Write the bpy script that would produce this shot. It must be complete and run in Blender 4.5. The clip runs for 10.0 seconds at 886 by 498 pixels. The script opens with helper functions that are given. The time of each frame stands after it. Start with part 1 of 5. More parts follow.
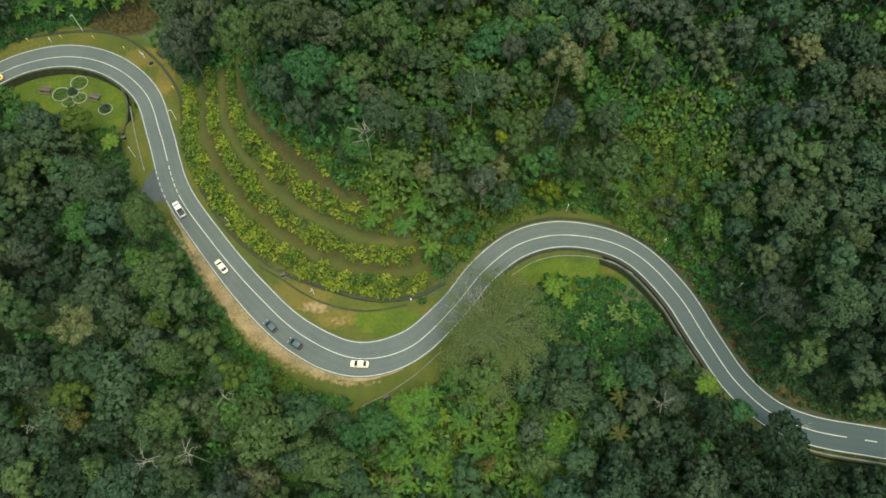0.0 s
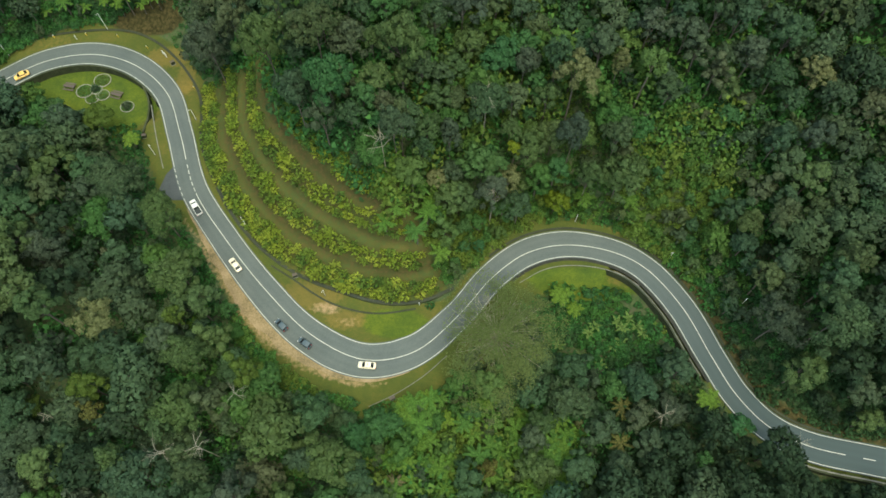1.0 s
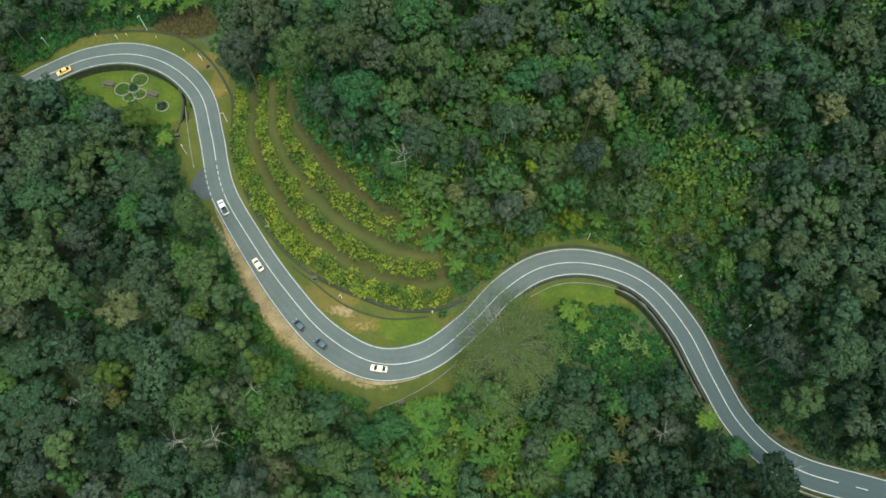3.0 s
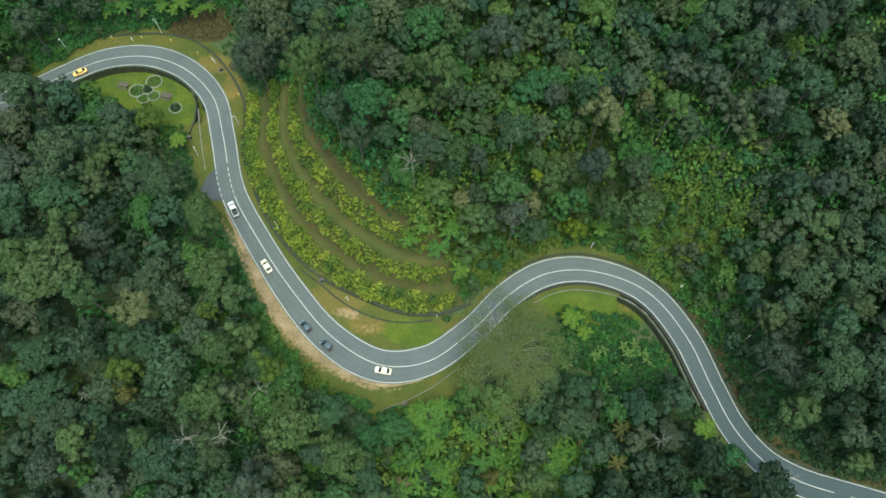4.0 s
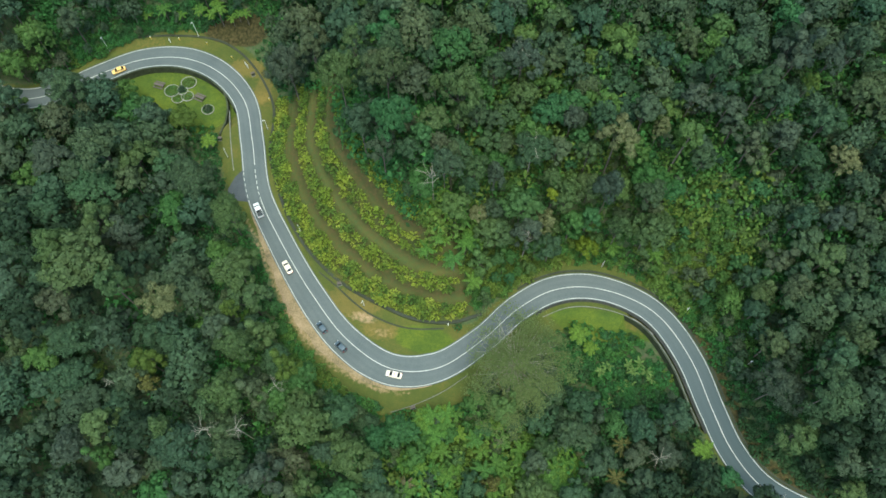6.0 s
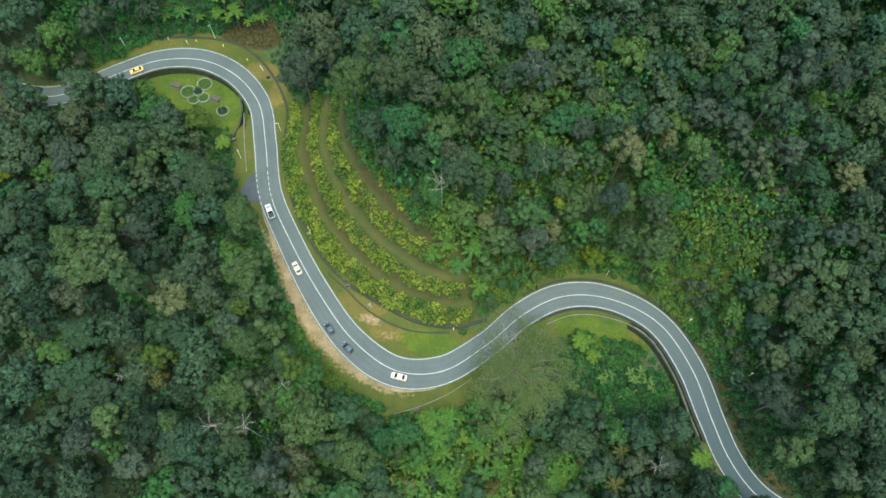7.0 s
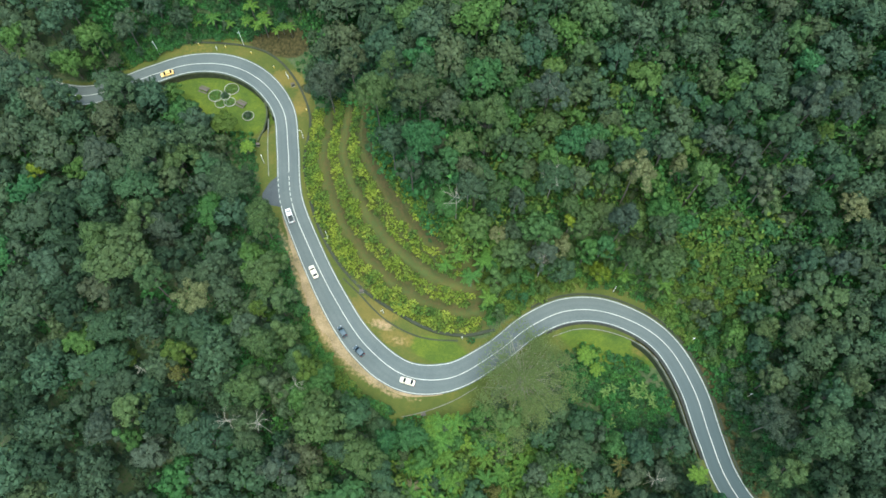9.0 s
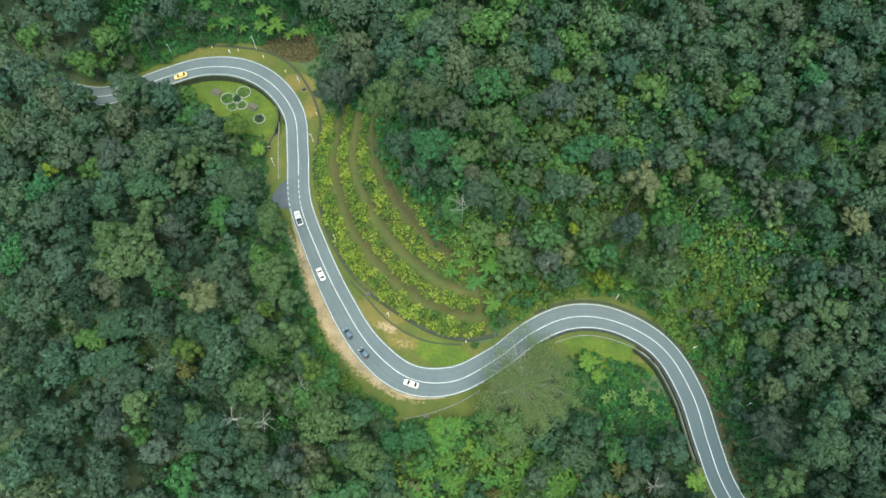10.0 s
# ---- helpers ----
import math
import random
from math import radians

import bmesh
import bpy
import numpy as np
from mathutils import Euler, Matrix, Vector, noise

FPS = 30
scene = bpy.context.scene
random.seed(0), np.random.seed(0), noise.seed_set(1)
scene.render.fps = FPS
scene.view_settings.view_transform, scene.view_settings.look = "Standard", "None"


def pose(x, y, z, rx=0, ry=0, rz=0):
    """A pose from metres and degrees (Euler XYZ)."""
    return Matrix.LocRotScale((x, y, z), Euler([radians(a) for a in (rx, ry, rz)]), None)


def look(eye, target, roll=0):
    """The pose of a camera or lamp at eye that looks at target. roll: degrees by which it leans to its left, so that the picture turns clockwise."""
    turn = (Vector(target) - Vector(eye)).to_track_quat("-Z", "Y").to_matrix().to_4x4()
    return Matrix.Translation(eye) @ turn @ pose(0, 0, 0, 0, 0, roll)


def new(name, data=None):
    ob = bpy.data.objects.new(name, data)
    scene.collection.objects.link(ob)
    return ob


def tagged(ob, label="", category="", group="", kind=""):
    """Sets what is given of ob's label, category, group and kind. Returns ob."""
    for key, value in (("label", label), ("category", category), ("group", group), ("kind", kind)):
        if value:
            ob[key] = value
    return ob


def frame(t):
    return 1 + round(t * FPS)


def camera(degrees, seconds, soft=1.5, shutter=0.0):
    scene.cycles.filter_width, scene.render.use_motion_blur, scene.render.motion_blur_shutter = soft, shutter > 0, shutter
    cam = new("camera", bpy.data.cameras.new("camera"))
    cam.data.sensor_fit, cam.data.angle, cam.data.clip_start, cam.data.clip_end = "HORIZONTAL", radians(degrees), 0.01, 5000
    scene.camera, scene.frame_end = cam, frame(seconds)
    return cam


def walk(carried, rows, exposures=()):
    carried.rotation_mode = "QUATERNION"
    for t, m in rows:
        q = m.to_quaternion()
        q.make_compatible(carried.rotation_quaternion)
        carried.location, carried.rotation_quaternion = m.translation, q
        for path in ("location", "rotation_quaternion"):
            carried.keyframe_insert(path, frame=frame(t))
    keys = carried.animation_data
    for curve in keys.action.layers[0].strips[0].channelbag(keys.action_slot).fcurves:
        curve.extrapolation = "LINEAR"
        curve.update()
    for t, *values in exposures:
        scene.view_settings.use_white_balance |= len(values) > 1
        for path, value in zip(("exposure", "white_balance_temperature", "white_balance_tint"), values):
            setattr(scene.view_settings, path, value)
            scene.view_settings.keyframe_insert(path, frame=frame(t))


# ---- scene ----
cam = camera(65.7, 10.0, soft=1.6)
METRES, EYE, TILT, LEAN, TURN = 34.0, 158.0, -65.5, 0.0, 0.0
ROWS = [
    (0.0, 0.0, 0.0, 0.0, 0.0, 0.0, -0.0),
    (0.5, -0.0007, -0.0452, 0.0218, 0.39, -0.0, -0.97),
    (1.0, -0.0002, -0.0906, 0.0427, 0.81, -0.0, -1.9),
    (1.5, -0.0019, -0.1365, 0.0635, 1.17, -0.01, -2.74),
    (2.0, -0.0006, -0.1817, 0.0852, 1.53, -0.04, -3.58),
    (2.5, -0.003, -0.2274, 0.106, 1.83, -0.06, -4.36),
    (4.0, -0.0014, -0.3632, 0.1704, 2.56, -0.16, -6.05),
    (4.5, -0.001, -0.4085, 0.1922, 2.86, -0.2, -6.78),
    (5.0, -0.0001, -0.4534, 0.214, 3.21, -0.24, -7.55),
    (5.5, 0.0011, -0.4982, 0.2354, 3.57, -0.29, -8.35),
    (7.0, 0.0009, -0.6337, 0.2979, 4.54, -0.43, -10.56),
    (7.5, 0.0014, -0.6785, 0.3191, 4.85, -0.49, -11.2),
    (8.0, 0.0014, -0.7234, 0.3406, 5.12, -0.54, -11.81),
    (8.5, 0.0027, -0.7686, 0.3612, 5.41, -0.59, -12.4),
    (9.0, 0.0033, -0.8137, 0.3808, 5.68, -0.62, -12.96),
    (9.5, 0.0031, -0.8592, 0.403, 5.92, -0.67, -13.49),
    (10.0, 0.0039, -0.9047, 0.425, 6.2, -0.74, -14.01),
]
walk(cam, [(t, pose(0, 0, EYE, TILT, LEAN, TURN) @ pose(METRES * x, METRES * y, METRES * z, 90 + pitch, roll, yaw)) for t, x, y, z, yaw, pitch, roll in ROWS],
     exposures=[(0.0, 0.70, 7150, -10), (2.5, 0.74, 6450, -10), (5.0, 0.85, 6050, -9), (7.5, 1.04, 5950, -7), (10.0, 1.27, 5850, -6)])

# ---- light: high overcast ----
world = bpy.data.worlds.new("overcast_sky")
scene.world = world
world.use_nodes = True
wn = world.node_tree.nodes
sky = wn.new("ShaderNodeTexSky")
sky.sky_type, sky.sun_disc = "NISHITA", False
sky.sun_elevation, sky.sun_rotation = radians(75), radians(158)
sky.air_density, sky.dust_density = 1.2, 4.0
world.node_tree.links.new(sky.outputs[0], wn["Background"].inputs[0])
wn["Background"].inputs[1].default_value = 0.225
sun = new("sun", bpy.data.lights.new("sun", "SUN"))
sun.data.energy, sun.data.angle, sun.data.color = 1.0, radians(30), (1.0, 0.95, 0.86)
sun.matrix_world = look((10, -25, 200), (0, 0, 100))


# ---- materials ----
def links(mat, *pairs):
    for a, b in pairs:
        mat.node_tree.links.new(a, b)


def surface(name, stops, rough=0.8, scale=0.5, fine=8.0, bump=0.3, metal=0.0, depth=0.05):
    """A material whose colour runs through stops by noise at two scales, with relief."""
    mat = bpy.data.materials.new(name)
    mat.use_nodes = True
    n = mat.node_tree.nodes
    b = n["Principled BSDF"]
    b.inputs["Roughness"].default_value, b.inputs["Metallic"].default_value = rough, metal
    if rough > 0.84:
        b.inputs["Specular IOR Level"].default_value = 0.2
    co = n.new("ShaderNodeTexCoord")
    big, small = n.new("ShaderNodeTexNoise"), n.new("ShaderNodeTexNoise")
    big.inputs["Scale"].default_value, small.inputs["Scale"].default_value = scale, fine
    big.inputs["Detail"].default_value, small.inputs["Detail"].default_value = 5, 4
    mix = n.new("ShaderNodeMath")
    mix.operation = "MULTIPLY_ADD"
    mix.inputs[1].default_value = 0.5
    half = n.new("ShaderNodeMath")
    half.operation = "MULTIPLY"
    half.inputs[1].default_value = 0.5
    ramp = n.new("ShaderNodeValToRGB")
    fill(ramp, stops, 0.32, 0.68)
    bm_ = n.new("ShaderNodeBump")
    bm_.inputs["Strength"].default_value, bm_.inputs["Distance"].default_value = bump, depth
    links(mat, (co.outputs["Object"], big.inputs[0]), (co.outputs["Object"], small.inputs[0]), (small.outputs[0], half.inputs[0]),
          (big.outputs[0], mix.inputs[0]), (half.outputs[0], mix.inputs[2]), (mix.outputs[0], ramp.inputs[0]),
          (ramp.outputs[0], b.inputs["Base Color"]), (small.outputs[0], bm_.inputs["Height"]), (bm_.outputs[0], b.inputs["Normal"]))
    return mat


def fill(ramp, stops, lo=0.0, hi=1.0):
    e = ramp.color_ramp.elements
    while len(e) < len(stops):
        e.new(0.5)
    for i, c in enumerate(stops):
        e[i].position = lo + (hi - lo) * i / max(1, len(stops) - 1)
        e[i].color = (*c, 1)


def leaves(name, stops, source="object", spread=0.36, glow=0.48):
    """Foliage: the plant's own hue from stops, varied leaf by leaf, matt with some light let through."""
    mat = bpy.data.materials.new(name)
    mat.use_nodes = True
    n = mat.node_tree.nodes
    b, out = n["Principled BSDF"], n["Material Output"]
    b.inputs["Roughness"].default_value = 0.7
    b.inputs["Specular IOR Level"].default_value = 0.15
    ramp = n.new("ShaderNodeValToRGB")
    fill(ramp, stops)
    ramp.color_ramp.interpolation = "LINEAR"
    if source == "object":
        info = n.new("ShaderNodeObjectInfo")
        pick = info.outputs["Random"]
    else:
        info = n.new("ShaderNodeAttribute")
        info.attribute_name = "tint"
        pick = info.outputs["Fac"]
    leaf = n.new("ShaderNodeAttribute")
    leaf.attribute_name = "leaf"
    val = n.new("ShaderNodeMapRange")
    val.inputs["To Min"].default_value, val.inputs["To Max"].default_value = 1 - spread, 1 + spread
    hsv = n.new("ShaderNodeHueSaturation")
    tr = n.new("ShaderNodeBsdfTranslucent")
    mix = n.new("ShaderNodeMixShader")
    mix.inputs[0].default_value = glow
    links(mat, (pick, ramp.inputs[0]), (ramp.outputs[0], hsv.inputs["Color"]), (leaf.outputs["Fac"], val.inputs["Value"]), (val.outputs[0], hsv.inputs["Value"]),
          (hsv.outputs[0], b.inputs["Base Color"]), (hsv.outputs[0], tr.inputs["Color"]),
          (b.outputs[0], mix.inputs[1]), (tr.outputs[0], mix.inputs[2]), (mix.outputs[0], out.inputs["Surface"]))
    return mat


# the forest greens carry extra blue in place of haze in the air
DARK = [(0.057, 0.091, 0.049), (0.076, 0.105, 0.059), (0.060, 0.104, 0.056), (0.091, 0.109, 0.060), (0.065, 0.113, 0.060)]
MID = [(0.056, 0.105, 0.050), (0.085, 0.117, 0.050), (0.050, 0.099, 0.055), (0.104, 0.120, 0.063), (0.064, 0.123, 0.054)]
BRIGHT = [(0.058, 0.142, 0.039), (0.086, 0.159, 0.039), (0.051, 0.133, 0.051), (0.104, 0.159, 0.044)]
M_DARK, M_MID, M_BRIGHT = leaves("dark_foliage", DARK), leaves("green_foliage", MID), leaves("fresh_foliage", BRIGHT)
M_FOREST = leaves("forest_foliage", [(0.031, 0.056, 0.028), (0.039, 0.069, 0.036), DARK[0], (0.059, 0.089, 0.047), DARK[2], DARK[4], DARK[3], MID[0], (0.076, 0.109, 0.056), MID[2], MID[1], (0.066, 0.101, 0.062), MID[4], MID[3], BRIGHT[0], BRIGHT[2], BRIGHT[3], BRIGHT[1]], "tint")
M_PALE = leaves("pale_foliage", [(0.148, 0.166, 0.070), (0.168, 0.180, 0.080)])
M_YELLOW = leaves("yellow_green_foliage", [(0.120, 0.170, 0.019), (0.145, 0.188, 0.019)])
M_LIME = leaves("lime_green_foliage", [(0.087, 0.137, 0.029), (0.100, 0.147, 0.031)])
M_ORANGE = leaves("orange_blossom", [(0.111, 0.103, 0.028), (0.104, 0.111, 0.031)], spread=0.6)
M_OLIVE = leaves("olive_green_foliage", [(0.080, 0.130, 0.044), (0.098, 0.146, 0.051), (0.072, 0.122, 0.048), (0.108, 0.148, 0.056)])
M_THIN = leaves("feathery_foliage", [(0.118, 0.156, 0.050), (0.132, 0.163, 0.053)], spread=0.30, glow=0.45)
M_BLUEGREEN = leaves("blue_green_foliage", [(0.055, 0.103, 0.049), (0.061, 0.111, 0.055), (0.065, 0.108, 0.049)])
M_GREY = leaves("grey_green_foliage", [(0.068, 0.097, 0.059), (0.079, 0.105, 0.066), (0.062, 0.092, 0.062)])
M_STRAW = leaves("straw_fronds", [(0.111, 0.117, 0.036), (0.129, 0.129, 0.040)])
M_DRY = leaves("dry_fronds", [(0.096, 0.092, 0.044), (0.111, 0.101, 0.048)], glow=0.2)
M_FERN = leaves("fern_fronds", [(0.084, 0.172, 0.030), (0.112, 0.192, 0.030), (0.070, 0.154, 0.034)])
M_LIMEFERN = leaves("lime_fern_fronds", [(0.112, 0.190, 0.028), (0.128, 0.200, 0.028)])
M_BANANA = leaves("banana_leaves", [(0.133, 0.211, 0.057), (0.148, 0.226, 0.064)])
M_SHRUB = leaves("garden_shrub_leaves", [(0.156, 0.208, 0.026), (0.216, 0.258, 0.034), (0.078, 0.134, 0.026), (0.240, 0.272, 0.042), (0.146, 0.202, 0.026), (0.066, 0.120, 0.026), (0.182, 0.230, 0.030)], spread=0.62)
M_PLANTING = leaves("planting_leaves", [(0.060, 0.110, 0.026), (0.104, 0.164, 0.028), (0.176, 0.226, 0.030), (0.240, 0.272, 0.040)], "tint", spread=0.62)
M_SCRUB = leaves("undergrowth_leaves", [(0.042, 0.088, 0.033), (0.044, 0.120, 0.036), (0.052, 0.146, 0.036), (0.078, 0.158, 0.034), (0.116, 0.168, 0.031)], "tint", spread=0.5)
M_BARK = surface("bark", [(0.06, 0.05, 0.04), (0.11, 0.095, 0.075), (0.19, 0.17, 0.145)], 0.9, 0.8, 6, 0.6)
M_ASPHALT = surface("asphalt", [(0.058, 0.071, 0.068), (0.074, 0.088, 0.082), (0.089, 0.102, 0.095)], 0.75, 0.12, 3.0, 0.15, depth=0.02)


def wear_tracks(mat):
    """Faint paler wheel tracks by the distance from the centre line; darker teal towards the east."""
    n = mat.node_tree.nodes
    b = n["Principled BSDF"]
    old = b.inputs["Base Color"].links[0].from_socket
    a = n.new("ShaderNodeAttribute")
    a.attribute_name = "across"
    k = n.new("ShaderNodeMath")
    k.operation = "MULTIPLY"
    k.inputs[1].default_value = 2 * math.pi / 1.7
    w = n.new("ShaderNodeMath")
    w.operation = "SINE"
    v = n.new("ShaderNodeMapRange")
    v.inputs["From Min"].default_value, v.inputs["To Min"].default_value, v.inputs["To Max"].default_value = -1, 0.965, 1.035
    h = n.new("ShaderNodeHueSaturation")
    east_mix = n.new("ShaderNodeAttribute")
    east_mix.attribute_name = "east_tone"
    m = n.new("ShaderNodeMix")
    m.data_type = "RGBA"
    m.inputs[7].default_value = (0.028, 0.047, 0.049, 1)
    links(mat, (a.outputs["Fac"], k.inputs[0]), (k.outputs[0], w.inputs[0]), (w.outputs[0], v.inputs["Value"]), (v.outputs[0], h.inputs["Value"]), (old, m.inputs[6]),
          (east_mix.outputs["Fac"], m.inputs[0]), (m.outputs[2], h.inputs["Color"]), (h.outputs[0], b.inputs["Base Color"]))


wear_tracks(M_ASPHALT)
M_PAINT = surface("road_paint", [(0.28, 0.28, 0.24), (0.42, 0.42, 0.365), (0.51, 0.51, 0.445)], 0.6, 0.35, 4, 0.1, depth=0.01)
M_EDGING = surface("pale_stone", [(0.14, 0.145, 0.11), (0.23, 0.23, 0.19), (0.34, 0.34, 0.29)], 0.85, 1.0, 6, 0.3)
M_SHOULDER = surface("dark_shoulder", [(0.018, 0.020, 0.016), (0.030, 0.031, 0.025), (0.052, 0.050, 0.038)], 0.9, 0.6, 4, 0.3)
M_DRIVE = surface("dark_asphalt", [(0.042, 0.050, 0.053), (0.056, 0.064, 0.067), (0.070, 0.076, 0.078)], 0.85, 0.4, 4, 0.15, depth=0.02)
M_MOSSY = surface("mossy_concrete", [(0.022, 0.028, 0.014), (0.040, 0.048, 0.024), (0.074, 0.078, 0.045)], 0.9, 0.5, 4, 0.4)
M_SAND = surface("sandy_earth", [(0.09, 0.084, 0.040), (0.175, 0.132, 0.070), (0.255, 0.186, 0.102), (0.31, 0.233, 0.138)], 0.95, 0.22, 3, 0.4)
M_CHANNEL = surface("dark_channel", [(0.012, 0.016, 0.009), (0.022, 0.028, 0.014), (0.042, 0.046, 0.024)], 0.8, 0.3, 4, 0.3)
M_WHITE = surface("white_metal", [(0.60, 0.60, 0.58), (0.75, 0.75, 0.73)], 0.45, 1, 9, 0.05)
M_YELLOWPOST = surface("yellow_enamel", [(0.55, 0.38, 0.04), (0.68, 0.48, 0.05)], 0.5, 1, 9, 0.05)
M_DEADWOOD = surface("bleached_wood", [(0.21, 0.195, 0.145), (0.33, 0.305, 0.235)], 0.9, 1, 8, 0.4)
M_TIMBER = surface("weathered_timber", [(0.07, 0.06, 0.05), (0.12, 0.10, 0.085)], 0.85, 1, 9, 0.3)
M_GLASS = surface("tinted_glass", [(0.012, 0.015, 0.017), (0.018, 0.021, 0.023)], 0.22, 1, 3, 0.0)
M_RUBBER = surface("tyre_rubber", [(0.018, 0.018, 0.018), (0.03, 0.03, 0.03)], 0.8, 4, 20, 0.1)
M_RIM = surface("wheel_alloy", [(0.35, 0.35, 0.36), (0.5, 0.5, 0.5)], 0.35, 4, 20, 0.0, metal=0.9)
M_LAMP = surface("headlamp_glass", [(0.55, 0.56, 0.58), (0.7, 0.7, 0.7)], 0.15, 3, 9, 0.0)
M_TAIL = surface("tail_lamp_red", [(0.35, 0.02, 0.015), (0.45, 0.03, 0.02)], 0.2, 3, 9, 0.0)
M_CREAM = surface("cream_car_paint", [(0.70, 0.62, 0.46), (0.76, 0.68, 0.52)], 0.3, 1, 5, 0.0)
M_TAXI = surface("yellow_car_paint", [(0.72, 0.46, 0.13), (0.78, 0.52, 0.17)], 0.3, 1, 5, 0.0)
M_WHITECAR = surface("white_car_paint", [(0.70, 0.69, 0.64), (0.78, 0.77, 0.73)], 0.3, 1, 5, 0.0)
M_NAVY = surface("dark_car_paint", [(0.045, 0.070, 0.085), (0.060, 0.086, 0.100)], 0.5, 1, 5, 0.0)
M_BED = surface("black_bed_liner", [(0.02, 0.028, 0.026), (0.035, 0.042, 0.04)], 0.7, 3, 12, 0.2)
M_CONCRETE = surface("concrete", [(0.10, 0.10, 0.082), (0.16, 0.16, 0.135), (0.24, 0.235, 0.205)], 0.85, 0.4, 5, 0.3)


def ground_material():
    mat = bpy.data.materials.new("hillside_ground")
    mat.use_nodes = True
    n = mat.node_tree.nodes
    b = n["Principled BSDF"]
    b.inputs["Roughness"].default_value = 0.95
    b.inputs["Specular IOR Level"].default_value = 0.12
    co = n.new("ShaderNodeTexCoord")
    noises = []
    for sc, det in ((0.12, 6), (1.1, 6), (7.0, 4)):
        t = n.new("ShaderNodeTexNoise")
        t.inputs["Scale"].default_value, t.inputs["Detail"].default_value = sc, det
        links(mat, (co.outputs["Object"], t.inputs[0]))
        noises.append(t)

    def ramp(src, stops, lo=0.35, hi=0.65):
        r = n.new("ShaderNodeValToRGB")
        fill(r, stops, lo, hi)
        links(mat, (src, r.inputs[0]))
        return r.outputs[0]

    turf = n.new("ShaderNodeMath")
    turf.operation = "MULTIPLY_ADD"
    turf.inputs[1].default_value = 0.42
    fine = n.new("ShaderNodeMath")
    fine.operation = "MULTIPLY"
    fine.inputs[1].default_value = 0.38
    mid = n.new("ShaderNodeMath")
    mid.operation = "MULTIPLY_ADD"
    mid.inputs[1].default_value = 0.2
    links(mat, (noises[2].outputs[0], fine.inputs[0]), (noises[0].outputs[0], turf.inputs[0]), (noises[1].outputs[0], mid.inputs[0]), (fine.outputs[0], mid.inputs[2]), (mid.outputs[0], turf.inputs[2]))
    floor = ramp(noises[1].outputs[0], [(0.046, 0.070, 0.030), (0.066, 0.096, 0.036), (0.084, 0.082, 0.048)])
    zones = {"grass": ramp(turf.outputs[0], [(0.048, 0.066, 0.017), (0.074, 0.087, 0.019), (0.122, 0.102, 0.027)]),
             "lawn": ramp(turf.outputs[0], [(0.042, 0.070, 0.014), (0.072, 0.102, 0.015), (0.112, 0.136, 0.017)], 0.40, 0.60),
             "dry": ramp(turf.outputs[0], [(0.085, 0.086, 0.022), (0.125, 0.104, 0.028), (0.185, 0.135, 0.036)]),
             "soil": ramp(noises[1].outputs[0], [(0.026, 0.023, 0.009), (0.044, 0.039, 0.014), (0.076, 0.060, 0.024)]),
             "sand": ramp(noises[2].outputs[0], [(0.20, 0.135, 0.070), (0.30, 0.205, 0.110), (0.40, 0.285, 0.165)])}
    colour = floor
    for key, c in zones.items():
        a = n.new("ShaderNodeAttribute")
        a.attribute_name = key
        add = n.new("ShaderNodeMath")
        add.operation = "MULTIPLY_ADD"
        add.inputs[1].default_value = 0.9
        links(mat, (noises[1].outputs[0], add.inputs[0]), (a.outputs["Fac"], add.inputs[2]))
        edge = n.new("ShaderNodeMapRange")
        edge.inputs["From Min"].default_value, edge.inputs["From Max"].default_value = 0.74, 1.16
        links(mat, (add.outputs[0], edge.inputs["Value"]))
        m = n.new("ShaderNodeMix")
        m.data_type = "RGBA"
        links(mat, (edge.outputs[0], m.inputs[0]), (colour, m.inputs[6]), (c, m.inputs[7]))
        colour = m.outputs[2]
    bump = n.new("ShaderNodeBump")
    bump.inputs["Strength"].default_value, bump.inputs["Distance"].default_value = 0.8, 0.25
    links(mat, (noises[2].outputs[0], bump.inputs["Height"]), (bump.outputs[0], b.inputs["Normal"]), (colour, b.inputs["Base Color"]))
    return mat


M_GROUND = ground_material()

# ---- plan: the road's line ----
LINE = [(-260, 128), (-222, 117), (-186, 110.4), (-167, 107.5), (-156.5, 106.0), (-147, 107.3), (-138.8, 112.2), (-129.0, 120.6), (-118.6, 127.6),
        (-105.6, 130.4), (-93.4, 127.2), (-82.6, 118.3), (-76.2, 104.9), (-69.2, 87.7), (-59.2, 74.4), (-46.4, 60.3), (-33.6, 49.2), (-20.4, 43.7),
        (-8.5, 46.1), (2.4, 56.2), (10.2, 66.0), (19.1, 73.1), (29.1, 75.8), (41.4, 74.3), (49.5, 70.1), (57.9, 59.9), (63.8, 47.6), (68.7, 38.5),
        (75.4, 31.4), (83.5, 27.6), (97.8, 24.9), (125, 21), (160, 22), (210, 34)]


